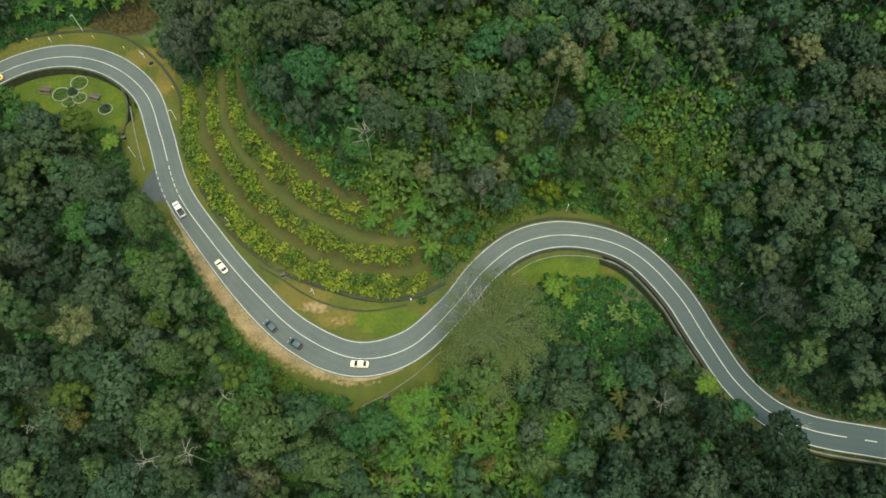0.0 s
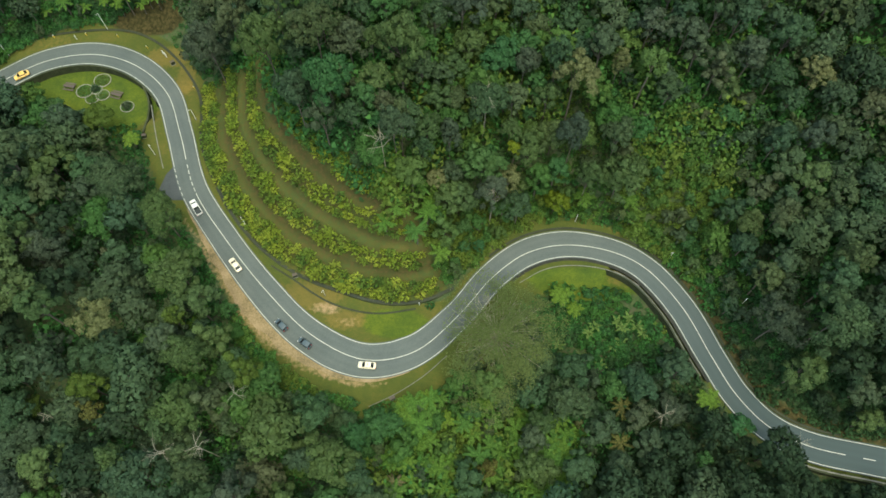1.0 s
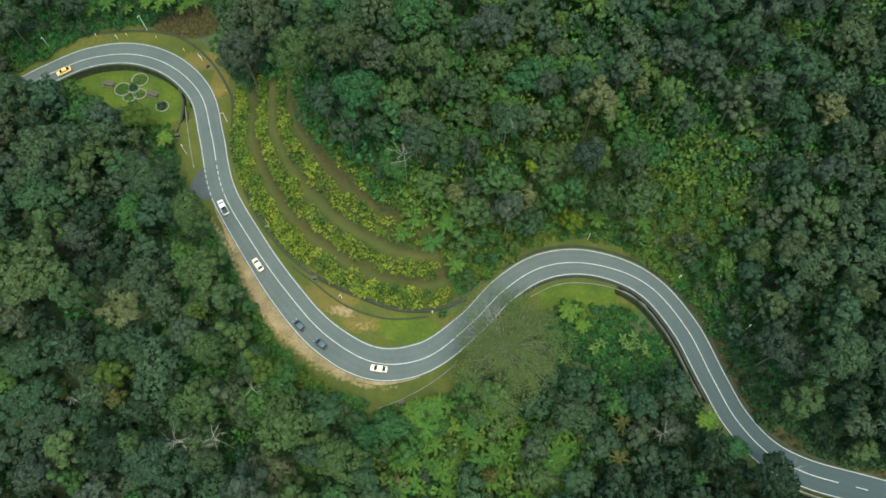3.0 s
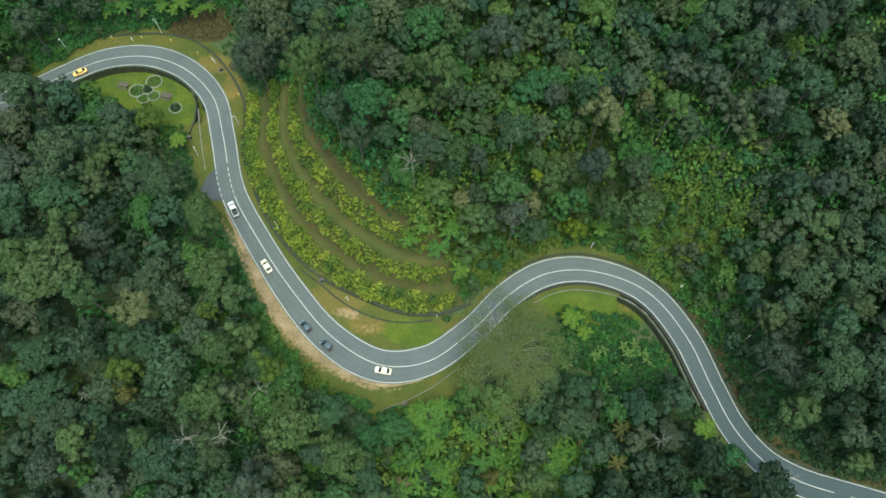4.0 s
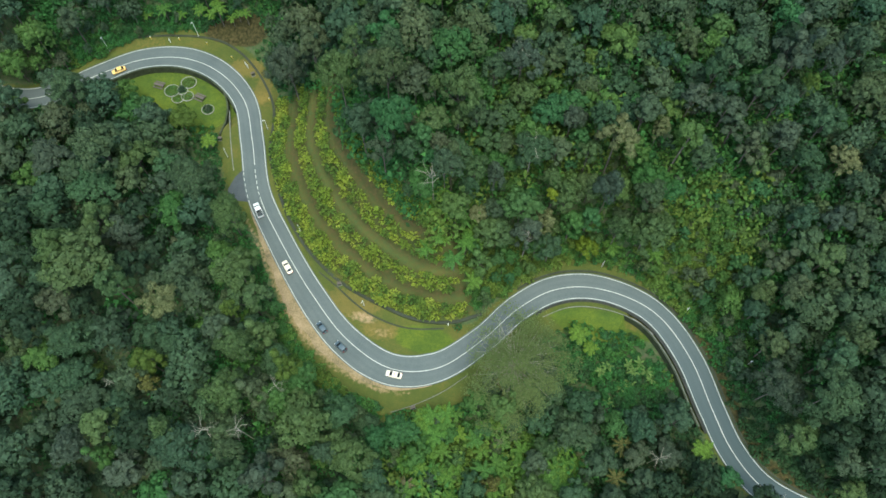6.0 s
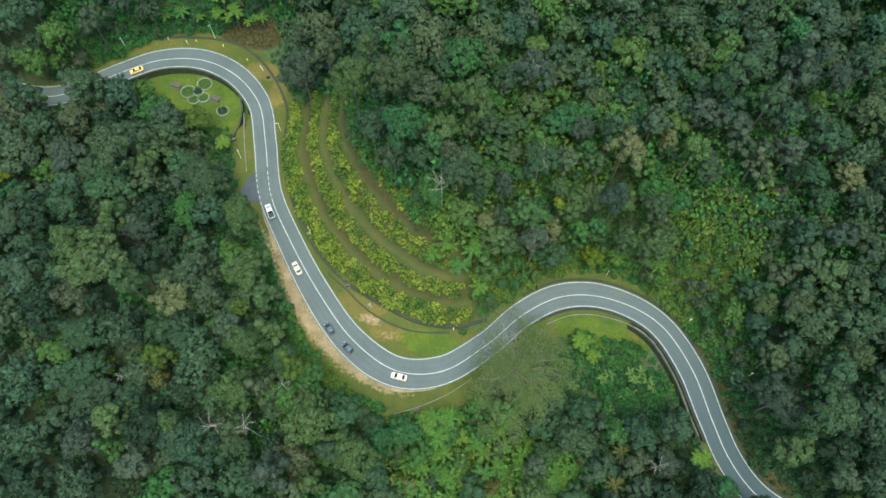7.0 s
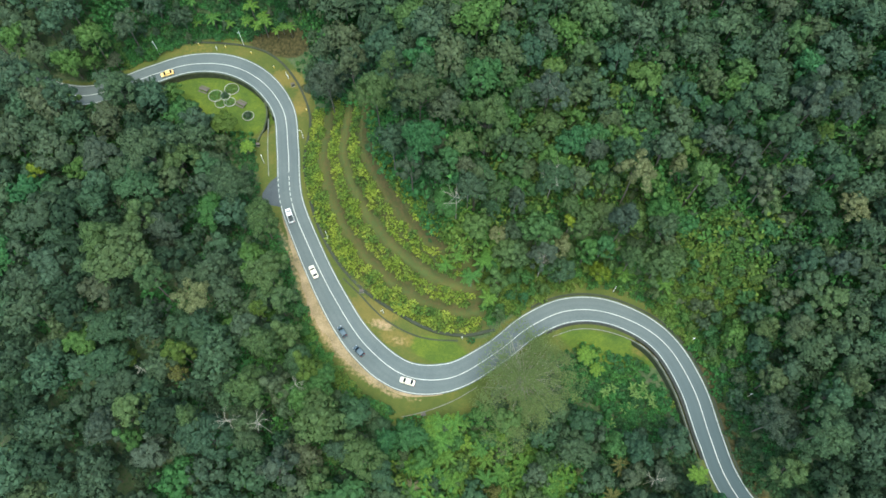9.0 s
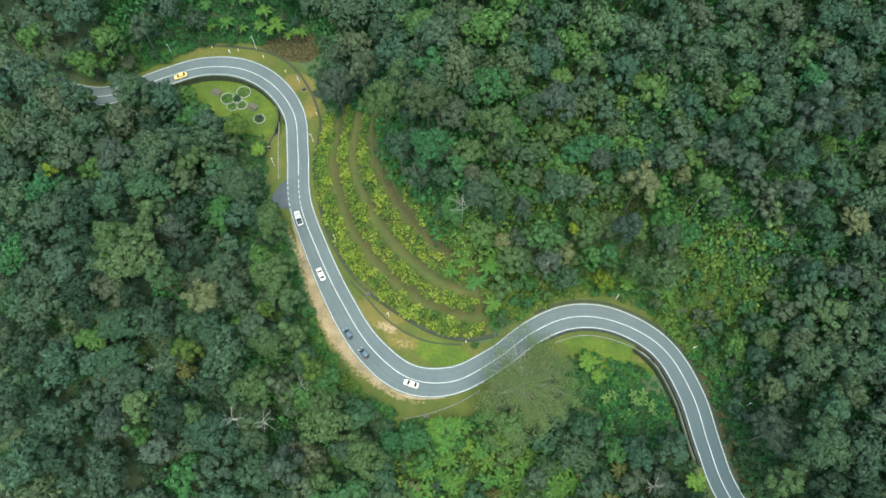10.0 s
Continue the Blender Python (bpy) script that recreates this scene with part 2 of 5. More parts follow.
def spline(points, step):
    """A smooth curve through the points, at even steps."""
    p = np.array(points, float)
    p = np.vstack([2 * p[0] - p[1], p, 2 * p[-1] - p[-2]])
    out = []
    for a, b, c, d in zip(p[:-3], p[1:-2], p[2:-1], p[3:]):
        ta, tb, tc = (np.linalg.norm(v) ** 0.5 for v in (b - a, c - b, d - c))
        m1 = (c - b) + tb * ((b - a) / ta - (c - a) / (ta + tb))
        m2 = (c - b) + tb * ((d - c) / tc - (d - b) / (tb + tc))
        u = np.linspace(0, 1, 40, endpoint=False)[:, None]
        out.append((2 * u**3 - 3 * u**2 + 1) * b + (u**3 - 2 * u**2 + u) * m1 + (3 * u**2 - 2 * u**3) * c + (u**3 - u**2) * m2)
    out = np.vstack(out + [p[-2:-1]])
    s = np.r_[0, np.cumsum(np.linalg.norm(np.diff(out, axis=0), axis=1))]
    k = np.linspace(0, s[-1], int(s[-1] / step) + 1)
    return np.stack([np.interp(k, s, out[:, i]) for i in range(p.shape[1])], 1)


def plane(x, y):
    """The gentle grade on which the road lies."""
    return 0.03 * (np.clip(y, -80, 220) - 58) - 0.012 * np.clip(x, -260, 200)


ROAD = spline(LINE, 0.8)
TAN = np.gradient(ROAD, axis=0)
TAN /= np.linalg.norm(TAN, axis=1)[:, None]
NOR = np.stack([-TAN[:, 1], TAN[:, 0]], 1)      # towards the hill
STATION = np.arange(len(ROAD)) * 0.8
STATION = STATION - STATION[np.argmin(np.hypot(ROAD[:, 0] + 129, ROAD[:, 1] - 120.6))]


def along(s, knots):
    return np.interp(s, knots[0::2], knots[1::2])


UPPER = along(STATION, [0, 3.7, 20, 4.1, 35, 3.9, 55, 3.35, 75, 3.2, 92, 3.4, 110, 3.3, 130, 3.3, 150, 3.8, 163, 4.2, 180, 3.5, 195, 3.7, 215, 3.8, 235, 3.2, 260, 3.3])
LOWER = along(STATION, [0, 3.4, 15, 3.15, 30, 3.35, 50, 3.2, 70, 3.45, 95, 3.35, 110, 3.8, 125, 4.5, 145, 4.7, 155, 4.2, 167, 3.4, 190, 3.25, 205, 3.4, 220, 3.15, 240, 3.6, 255, 3.7, 265, 3.4])


def near_road(x, y):
    """Signed distance from the centre line (+ uphill) and the station there."""
    x, y = np.ravel(x), np.ravel(y)
    d, st = np.empty(len(x)), np.empty(len(x))
    for i in range(0, len(x), 4000):
        dx, dy = x[i:i + 4000, None] - ROAD[None, ::2, 0], y[i:i + 4000, None] - ROAD[None, ::2, 1]
        q = dx * dx + dy * dy
        k = q.argmin(1)
        r = np.arange(len(k))
        side = dx[r, k] * NOR[::2][k, 0] + dy[r, k] * NOR[::2][k, 1]
        step = np.clip(dx[r, k] * TAN[::2][k, 0] + dy[r, k] * TAN[::2][k, 1], -0.8, 0.8)
        d[i:i + 4000] = np.sqrt(np.maximum(q[r, k] - step * step, 0)) * np.where(side < 0, -1, 1)
        st[i:i + 4000] = STATION[::2][k] + step
    return d, st


DRAIN = spline([(-73.5, 119.3), (-71.5, 113.9), (-70.2, 105.8), (-68.6, 99.0), (-65.0, 91.5), (-58.1, 81.6), (-49.7, 72.5), (-39.4, 65.6), (-28, 61.0), (-16.7, 58.3), (-6.4, 59.6), (1.0, 63.5)], 1.0)
DN = np.gradient(DRAIN, axis=0)
DN = np.stack([-DN[:, 1], DN[:, 0]], 1) / np.linalg.norm(DN, axis=1)[:, None]


def terrace_depth(x, y):
    """Distance into the terraced garden from its drain, and how far along (0 to 1)."""
    x, y = np.ravel(x), np.ravel(y)
    dx, dy = x[:, None] - DRAIN[None, :, 0], y[:, None] - DRAIN[None, :, 1]
    q = dx * dx + dy * dy
    k = q.argmin(1)
    r = np.arange(len(k))
    side = dx[r, k] * DN[k, 0] + dy[r, k] * DN[k, 1]
    f = k / (len(DRAIN) - 1)
    return np.sqrt(q[r, k]) * np.where(side < 0, -1, np.interp(f, [0.55, 0.72, 0.85, 1], [1, 1.12, 1.18, 1.2])), f


def smooth(a, b, v):
    t = np.clip((v - a) / (b - a), 0, 1)
    return t * t * (3 - 2 * t)


def lawn_zone(x, y):
    u, v = (x + 103.5) / 19.0, (y - 114.5) / 11.5
    return 1 - smooth(0.8, 1.1, np.hypot(u, v))


def waves(x, y):
    return (np.sin(x * 0.061 + 1.3) * np.cos(y * 0.053 - 0.4) * 1.6 + np.sin(x * 0.13 - y * 0.11) * 0.7 + np.cos(x * 0.021 + y * 0.017) * 2.5)


def blob(x, y, cx, cy, rx, ry):
    return np.exp(-((x - cx) / rx) ** 2 - ((y - cy) / ry) ** 2)


# shoulders of the hills: centre, radius, height
SHOULDERS = [(-10, 104, 20, 5.0), (22, 106, 20, 7.3), (52, 116, 22, 10.4), (76, 112, 18, 2.2), (86, 62, 16, 4.2), (-60, 28, 25, 5.9)]


def shoulders(x, y):
    return sum(h * blob(x, y, cx, cy, r, r) for cx, cy, r, h in SHOULDERS)


def height(x, y):
    x, y = np.ravel(np.asarray(x, float)), np.ravel(np.asarray(y, float))
    d, st = near_road(x, y)
    flat_up = along(st, [-40, 6, 0, 9.5, 20, 11.5, 45, 11.5, 60, 8, 75, 7, 110, 7, 150, 12, 165, 11, 180, 7, 200, 7, 215, 9, 235, 6, 300, 6])
    flat_dn = along(st, [-200, 16, -8, 16, 0, 5, 5, 5, 60, 8, 95, 8, 110, 9, 130, 9, 150, 12, 165, 12, 180, 8, 190, 7, 215, 8, 235, 6, 300, 5.5])
    rise = np.clip(d - flat_up, 0, None)
    rise = np.where(rise < 70, 0.60 * rise, 42.0 + 0.3 * (np.clip(rise, 70, 130) - 70)) * smooth(0, 6, rise)
    fall = np.clip(-d - flat_dn, 0, None)
    fall = 9.0 * (1 - np.exp(-fall / 14.0)) + 0.02 * np.clip(fall, 0, 300)
    fall = fall * (1 - 0.95 * np.exp(-((x + 118) / 34) ** 2 - ((y - 62) / 36) ** 2))
    h = rise - fall + waves(x, y) * np.clip(smooth(8, 40, np.abs(d)), 0, 1) + shoulders(x, y) * smooth(6, 18, np.abs(d))
    e, f = terrace_depth(x, y)
    steps = np.interp(e, [0, 0.8, 5.6, 8.7, 12.2, 15.5, 18.8, 22.2, 30, 38, 48, 60], [0, 0.5, 3.5, 4.1, 9.0, 9.9, 15.8, 16.7, 26.0, 31.0, 33.0, 33.0])
    w = smooth(-0.5, 0.5, e) * smooth(0.0, 0.04, f) * smooth(1.0, 0.96, f) * smooth(70, 44, e)
    h = h * (1 - w) + steps * w
    w = (d < 0) * np.maximum(lawn_zone(x, y), smooth(-8, -3, st) * smooth(62, 56, st) * smooth(-26, -16, d))
    h = h * (1 - w) - 2.4 * w
    # hollow inside the eastern bend
    w = (1 - smooth(0.6, 1.0, np.hypot((x - 40) / 19, (y - 53) / 13))) * smooth(-5.5, -9, d)
    h = h - 2.5 * w
    low = np.interp(st, STATION, LOWER)
    rim = np.where((st > -5) & (st < 57), low - 1.0, np.where((st > 227) & (st < 267), low + 0.8, np.where(st > 293, low + 0.3, 4.9)))
    drop = np.where((st > -5) & (st < 57), -2.4, np.where((st > 227) & (st < 267), -2.6, np.where(st > 293, -2.2, 0.0)))
    h = np.where((d < -rim) & (d > -11), np.minimum(h, drop * smooth(-11, -8, d) + h * (1 - smooth(-11, -8, d))), h)
    h = np.where((d < 4.9) & (d > -rim), -0.12, h)
    return plane(x, y) + h


def ground():
    def axis(lo, hi, step, far):
        core = np.arange(lo, hi + step, step)
        out = np.cumsum(1.5 * 1.22 ** np.arange(31))
        out = out[out < far]
        return np.r_[lo - out[::-1], core, core[-1] + out]
    xs, ys = axis(-180, 125, 1.0, 2600), axis(-15, 185, 1.0, 2600)
    X, Y = np.meshgrid(xs, ys)
    x, y = X.ravel(), Y.ravel()
    z = height(x, y)
    nx, ny = len(xs), len(ys)
    i = (np.arange(ny - 1)[:, None] * nx + np.arange(nx - 1)[None, :]).ravel()
    me = bpy.data.meshes.new("ground")
    mesh_from(me, np.stack([x, y, z], 1), np.stack([i, i + 1, i + nx + 1, i + nx], 1))
    d, st = near_road(x, y)
    e, f = terrace_depth(x, y)
    inside = (f > 0.01) & (f < 0.99) & (e > 0)
    g_up = 0.6 + along(st, [-40, 4, 0, 6, 14, 8.5, 24, 11, 45, 11, 60, 9, 100, 8, 150, 16, 168, 14, 180, 4.5, 200, 5, 212, 9, 228, 5.5, 238, 0.0, 310, 0.0])
    g_dn = along(st, [-20, 4, 5, 5, 60, 12, 90, 8, 98, 5, 150, 14, 172, 12, 185, 9, 205, 12, 225, 11, 240, 5, 310, 4])
    grass = np.where(d > 0, smooth(g_up + 1.5, g_up - 1.5, d), smooth(g_dn + 2, g_dn - 2, -d))
    paths = np.maximum.reduce([smooth(1.9, 1.0, np.abs(e - c)) for c in (6.9, 13.7, 20.5)]) * inside
    grass = np.maximum(grass * ~inside, np.where(inside & (e < 27), 0.66, 0))
    lawn = np.maximum(np.maximum(lawn_zone(x, y), smooth(-2, 4, st) * smooth(57, 53, st) * smooth(-20, -14, d) * (d < 0)), 1 - smooth(0.6, 1.05, np.hypot((x + 13.5) / 10, (y - 53.0) / 4.6)))
    lawn = np.maximum(lawn, (1 - smooth(0.8, 1.1, np.hypot((x - 34) / 16, (y - 66) / 4))) * 0.9)
    sand = 0.55 * smooth(1.6, 0.0, np.abs(-d - along(st, [90, 5.5, 110, 6.2, 125, 7.5, 140, 6.5, 150, 6])) / along(st, [92, 0.5, 100, 1.1, 112, 1.8, 125, 2.8, 138, 2.3, 150, 1.4, 160, 0.1])) * ((st > 92) & (st < 158) & (d < 0))
    sand = np.maximum(sand, 0.60 * (1 - smooth(0.3, 1.0, np.hypot((x + 31.0) / 6, (y - 56.3) / 2.6))))
    sand = np.maximum(sand, 0.40 * (1 - smooth(0.3, 1.0, np.hypot((x + 25.0) / 5, (y - 53.0) / 2.2))))
    grass = np.maximum(grass, 1 - smooth(0.75, 1.1, np.hypot((x - 9) / 15, (y - 50) / 12)))
    # soil apron above the bend; tree shade is put into its dark colour
    shaded_soil = 1 - smooth(0.7, 1.1, np.hypot((x + 91) / 14, (y - 142.5) / 5))
    # soil in the planted bands also stands in for shade between shrubs
    soil = np.maximum(np.where(inside & (e > 0.6) & (e < 26), 0.46, 0) * (1 - paths) + paths * np.interp(e, [5.5, 7, 8.4, 12.3, 13.7, 15.2, 19, 20.5, 22], [0.36, 0.54, 0.72, 0.30, 0.46, 0.66, 0.46, 0.66, 0.74]), shaded_soil)
    soil = np.maximum(soil, 0.75 * smooth(2.6, 1.4, np.abs(d - 5.4)) * smooth(228, 240, st))
    dry = np.zeros(len(x))
    for cx, cy, rx, ry, k in ((-84, 130.5, 9, 5, 0.85), (-78, 123, 4, 8, 0.8), (-36, 59.5, 12, 5, 0.8), (-26, 53.5, 7, 3.5, 0.7), (45, 68, 7, 3.5, 0.65), (-118, 134, 8, 4, 0.45), (-66, 104, 4, 10, 0.5)):
        dry = np.maximum(dry, k * (1 - smooth(0.45, 1.1, np.hypot((x - cx) / rx, (y - cy) / ry))))
    dry = np.maximum(dry * grass * (1 - shaded_soil), paths * np.interp(e, [7, 14, 20.5], [0.05, 0.22, 0.35]))
    for key, v in (("grass", grass), ("lawn", lawn), ("dry", dry), ("soil", soil), ("sand", sand)):
        me.attributes.new(key, "FLOAT", "POINT").data.foreach_set("value", np.clip(v, 0, 1).astype(np.float32))
    me.materials.append(M_GROUND)
    me.polygons.foreach_set("use_smooth", np.ones(len(me.polygons), bool))
    return tagged(new("ground", me), "hillside ground with grass verges, bare soil and leaf litter", "ground", kind="structure")


def mesh_from(me, v, f):
    """Fill a mesh from arrays of corners and of faces that all have the same number of corners."""
    n, k = f.shape
    me.vertices.add(len(v))
    me.vertices.foreach_set("co", np.asarray(v, np.float32).ravel())
    me.loops.add(n * k)
    me.loops.foreach_set("vertex_index", f.astype(np.int32).ravel())
    me.polygons.add(n)
    me.polygons.foreach_set("loop_start", np.arange(0, n * k, k, dtype=np.int32))
    me.update(calc_edges=True)


ground()


# ---- road ----
def ribbon(name, pts, left, right, top, bottom, mat, parent=None, label=""):
    """A solid strip along pts from -right to +left of it, between two heights over the grade."""
    t = np.gradient(pts, axis=0)
    t /= np.linalg.norm(t, axis=1)[:, None]
    nrm = np.stack([-t[:, 1], t[:, 0]], 1)
    left, right = np.broadcast_to(left, len(pts))[:, None], np.broadcast_to(right, len(pts))[:, None]
    a, b = pts + nrm * left, pts - nrm * right
    za, zb = plane(a[:, 0], a[:, 1]), plane(b[:, 0], b[:, 1])
    top, bottom = np.broadcast_to(top, len(pts)), np.broadcast_to(bottom, len(pts))
    v = np.stack([np.c_[a, za + top], np.c_[b, zb + top], np.c_[b, zb + bottom], np.c_[a, za + bottom]], 1).reshape(-1, 3)
    i = np.arange(len(pts) - 1) * 4
    f = [np.stack([i + p, i + q, i + 4 + q, i + 4 + p], 1) for p, q in ((1, 0), (2, 1), (3, 2), (0, 3))]
    m = (len(pts) - 1) * 4
    f = np.vstack(f + [np.array([[0, 1, 2, 3], [m + 3, m + 2, m + 1, m]])])
    me = bpy.data.meshes.new(name)
    mesh_from(me, v, f)
    me.polygons.foreach_set("use_smooth", np.zeros(len(me.polygons), bool))
    me.materials.append(mat)
    ob = new(name, me)
    ob.parent = parent
    return tagged(ob, label)


road = ribbon("road", ROAD, UPPER + 0.32, LOWER + 0.32, 0.02, -0.3, M_ASPHALT)
road.data.attributes.new("across", "FLOAT", "POINT").data.foreach_set("value", np.stack([UPPER + 0.32, -LOWER - 0.32, -LOWER, UPPER], 1).astype(np.float32).ravel())
road.data.attributes.new("east_tone", "FLOAT", "POINT").data.foreach_set("value", np.repeat(np.interp(STATION, [222, 242, 262, 280], [0, 0.4, 0.75, 0.95]), 4).astype(np.float32))
tagged(road, "winding two-lane asphalt mountain road, worn grey", "road", kind="structure")


def line(a, b, off, width=0.16, name="edge_line"):
    a, b = max(a, STATION[0]), min(b, STATION[-1])
    k = np.linspace(a, b, max(3, int((b - a) / 0.8)))
    pts = np.stack([np.interp(k, STATION, ROAD[:, i]) for i in (0, 1)], 1)
    o = np.interp(k, STATION, off)
    ribbon(name, pts, o + width / 2, -o + width / 2, 0.026, 0.016, M_PAINT, road)


line(-140, 330, UPPER)
line(-140, 77.5, -LOWER)
line(88, 330, -LOWER)
for i in range(6):
    line(78 + i * 1.8, 79.0 + i * 1.8, -LOWER, name="edge_dash")
line(-140, 76, UPPER * 0, 0.19, "centre_line")
line(88, 301, UPPER * 0, 0.19, "centre_line")
for i in range(6):
    line(77.6 + i * 1.9, 78.8 + i * 1.9, UPPER * 0, 0.19, "centre_dash")
for i in range(5):
    line(305 + i * 7.0, 307.8 + i * 7.0, UPPER * 0, 0.2, "centre_dash")


# ---- foliage ----
def leaf_tris(c, n, size, rng):
    """Pointed leaf sprays at c, facing n."""
    m = len(c)
    n = n / np.linalg.norm(n, axis=1)[:, None]
    u = np.cross(n, rng.normal(size=(m, 3)))
    u /= np.linalg.norm(u, axis=1)[:, None]
    w = np.cross(n, u)
    s = (size * rng.uniform(0.7, 1.3, m))[:, None]
    return np.stack([c + u * s * 0.72, c - u * s * 0.4 + w * s * 0.5, c - u * s * 0.4 - w * s * 0.5], 1).reshape(-1, 3)


def rounded(me, nrm):
    """Shade the leaf sprays of a puff as one soft rounded mass."""
    me.attributes.new("custom_normal", "FLOAT_VECTOR", "POINT").data.foreach_set("vector", np.repeat(nrm, 3, axis=0).astype(np.float32).ravel())


def crown_points(rng, r, top, low, lobes, count, size, lobe=1.0, ragged=0.42):
    """Leaf sprays on a dome of rounded puffs, between the heights low and top."""
    span = top - low
    k = np.arange(lobes)
    a = k * 2.39996 + rng.uniform(0, 6.28) + rng.normal(size=lobes) * 0.25
    u = np.sqrt((k + 0.5) / lobes)
    skew = 1 + 0.32 * np.sin(a * rng.integers(1, 4) + rng.uniform(0, 6))
    rad = u * r * 0.86 * skew * rng.uniform(0.85, 1.1, lobes)
    z = low + span * (0.12 + 0.76 * np.sqrt(np.clip(1 - (u * 0.95) ** 2, 0.0, 1))) + rng.normal(size=lobes) * 0.15 * span
    lc = np.stack([np.cos(a) * rad, np.sin(a) * rad, z], 1)
    lr = lobe * rng.uniform(0.5, 1.4, lobes) * r / 4.4
    which = rng.choice(lobes, count, p=lr**2 / (lr**2).sum())
    dv = rng.normal(size=(count, 3))
    dv[:, 2] = np.abs(dv[:, 2]) * np.where(rng.random(count) < 0.94, 1, -0.5)
    dv /= np.linalg.norm(dv, axis=1)[:, None]
    c = lc[which] + dv * (lr[which] * rng.uniform(1 - ragged, 1.05, count))[:, None]
    jit = dv + rng.normal(size=(count, 3)) * 0.40
    dome = (c - (0, 0, low + 0.2 * span)) / (r, r, span)
    dome /= np.linalg.norm(dome, axis=1)[:, None]
    soft = 0.75 * dv + 0.4 * jit + 0.8 * dome + (0, 0, 0.1)
    return leaf_tris(c, jit, size, rng), lc, soft / np.linalg.norm(soft, axis=1)[:, None]


def leaf_mesh(name, v, mat, rng, tint=None, soft=None, each=1):
    me = bpy.data.meshes.new(name)
    n = len(v) // 3
    mesh_from(me, v, np.arange(n * 3).reshape(n, 3))
    me.attributes.new("leaf", "FLOAT", "FACE").data.foreach_set("value", np.repeat(rng.random(n // each + 1), each)[:n].astype(np.float32))
    if tint is not None:
        me.attributes.new("tint", "FLOAT", "FACE").data.foreach_set("value", np.asarray(tint, np.float32))
    if soft is not None:
        rounded(me, soft)
    me.materials.append(mat)
    return me


def tube(path, radii, sides=6):
    """Corners and quads of a tapered tube."""
    path = np.asarray(path, float)
    t = np.gradient(path, axis=0)
    t /= np.linalg.norm(t, axis=1)[:, None]
    u = np.cross(t, np.array([0.31, 0.9, 0.27]))
    u /= np.linalg.norm(u, axis=1)[:, None]
    w = np.cross(t, u)
    a = np.arange(sides) * 2 * math.pi / sides
    v = path[:, None] + np.asarray(radii)[:, None, None] * (u[:, None] * np.cos(a)[None, :, None] + w[:, None] * np.sin(a)[None, :, None])
    i = np.arange(len(path) - 1)[:, None] * sides
    j = np.arange(sides)[None, :]
    k = (j + 1) % sides
    return v.reshape(-1, 3), np.stack([i + j, i + k, i + sides + k, i + sides + j], 2).reshape(-1, 4)


def join(parts):
    v, f, o = [], [], 0
    for a, b in parts:
        v.append(a)
        f.append(b + o)
        o += len(a)
    return np.vstack(v), np.vstack(f)


def plain_mesh(name, parts, mat):
    me = bpy.data.meshes.new(name)
    mesh_from(me, *join(parts))
    me.materials.append(mat)
    me.polygons.foreach_set("use_smooth", np.ones(len(me.polygons), bool))
    return me


def trunk_parts(rng, top, lc, girth, limbs=7):
    h = lc[:, 2].min()
    bend = rng.normal(size=2) * 0.4
    out = [tube([(0, 0, -1.2), (bend[0] * 0.3, bend[1] * 0.3, h * 0.5), (bend[0], bend[1], h), (0, 0, h + (top - h) * 0.6)], [girth * 1.25, girth, girth * 0.8, girth * 0.3])]
    order = rng.permutation(len(lc))
    for c in lc[order[:limbs]]:
        start = np.array([bend[0] * 0.8, bend[1] * 0.8, h * rng.uniform(0.7, 1.0)])
        out.append(tube([start, (start + c) / 2 + np.array([0, 0, -0.4]), c], [girth * 0.5, girth * 0.35, girth * 0.12], 4))
    for c in lc[order[:5]]:
        tip = c + np.array([c[0] * 0.12, c[1] * 0.12, rng.uniform(0.7, 1.5)])
        out.append(tube([c - (0, 0, 0.05), (c + tip) / 2, tip], [girth * 0.3, girth * 0.24, girth * 0.1], 3))
    return out


# crown radius, top, lowest leaves, puffs, leaf sprays, their size, puff radius
SHAPES = [(4.6, 17, 9.5, 44, 2700, 0.54, 1.05), (4.0, 15, 8, 34, 2300, 0.52, 1.05), (5.4, 18, 11, 60, 3200, 0.56, 1.0), (3.4, 14, 6.5, 26, 1900, 0.50, 1.15),
          (4.4, 16, 8.5, 56, 2700, 0.50, 0.85), (3.8, 19, 10, 36, 2300, 0.52, 1.0), (4.9, 15, 9.5, 34, 2700, 0.58, 1.35), (3.0, 12, 4.5, 24, 1700, 0.48, 1.2)]


def tree_kind(seed, shape, mats, girth=0.20):
    """The trunk's mesh and the crown's mesh in each of the given foliages."""
    rng = np.random.default_rng(seed)
    r, top, low, lobes, count, size, lobe = shape
    v, lc, soft = crown_points(rng, r, top, low, lobes, count, size, lobe)
    trunk = plain_mesh("trunk", trunk_parts(rng, top, lc, girth), M_BARK)
    first = leaf_mesh("crown", v, mats[0], rng, soft=soft)
    kinds = [(trunk, first)]
    for m in mats[1:]:
        me = first.copy()
        me.materials.clear()
        me.materials.append(m)
        kinds.append((trunk, me))
    return kinds


def plant(kind, x, y, scale=1.0, turn=0.0, name="broadleaf_tree", label="", category="tree", group="", names=("trunk", "crown"), tall=1.0, sink=0.0):
    z = float(height([x], [y])[0]) - sink
    root = new(name)
    root.empty_display_size = 0.5
    for nm, me in zip(names, kind):
        new(nm, me).parent = root
    root.matrix_world = pose(x, y, z, 0, 0, turn) @ Matrix.Diagonal((scale, scale, scale * tall, 1))
    return tagged(root, label, category, group)


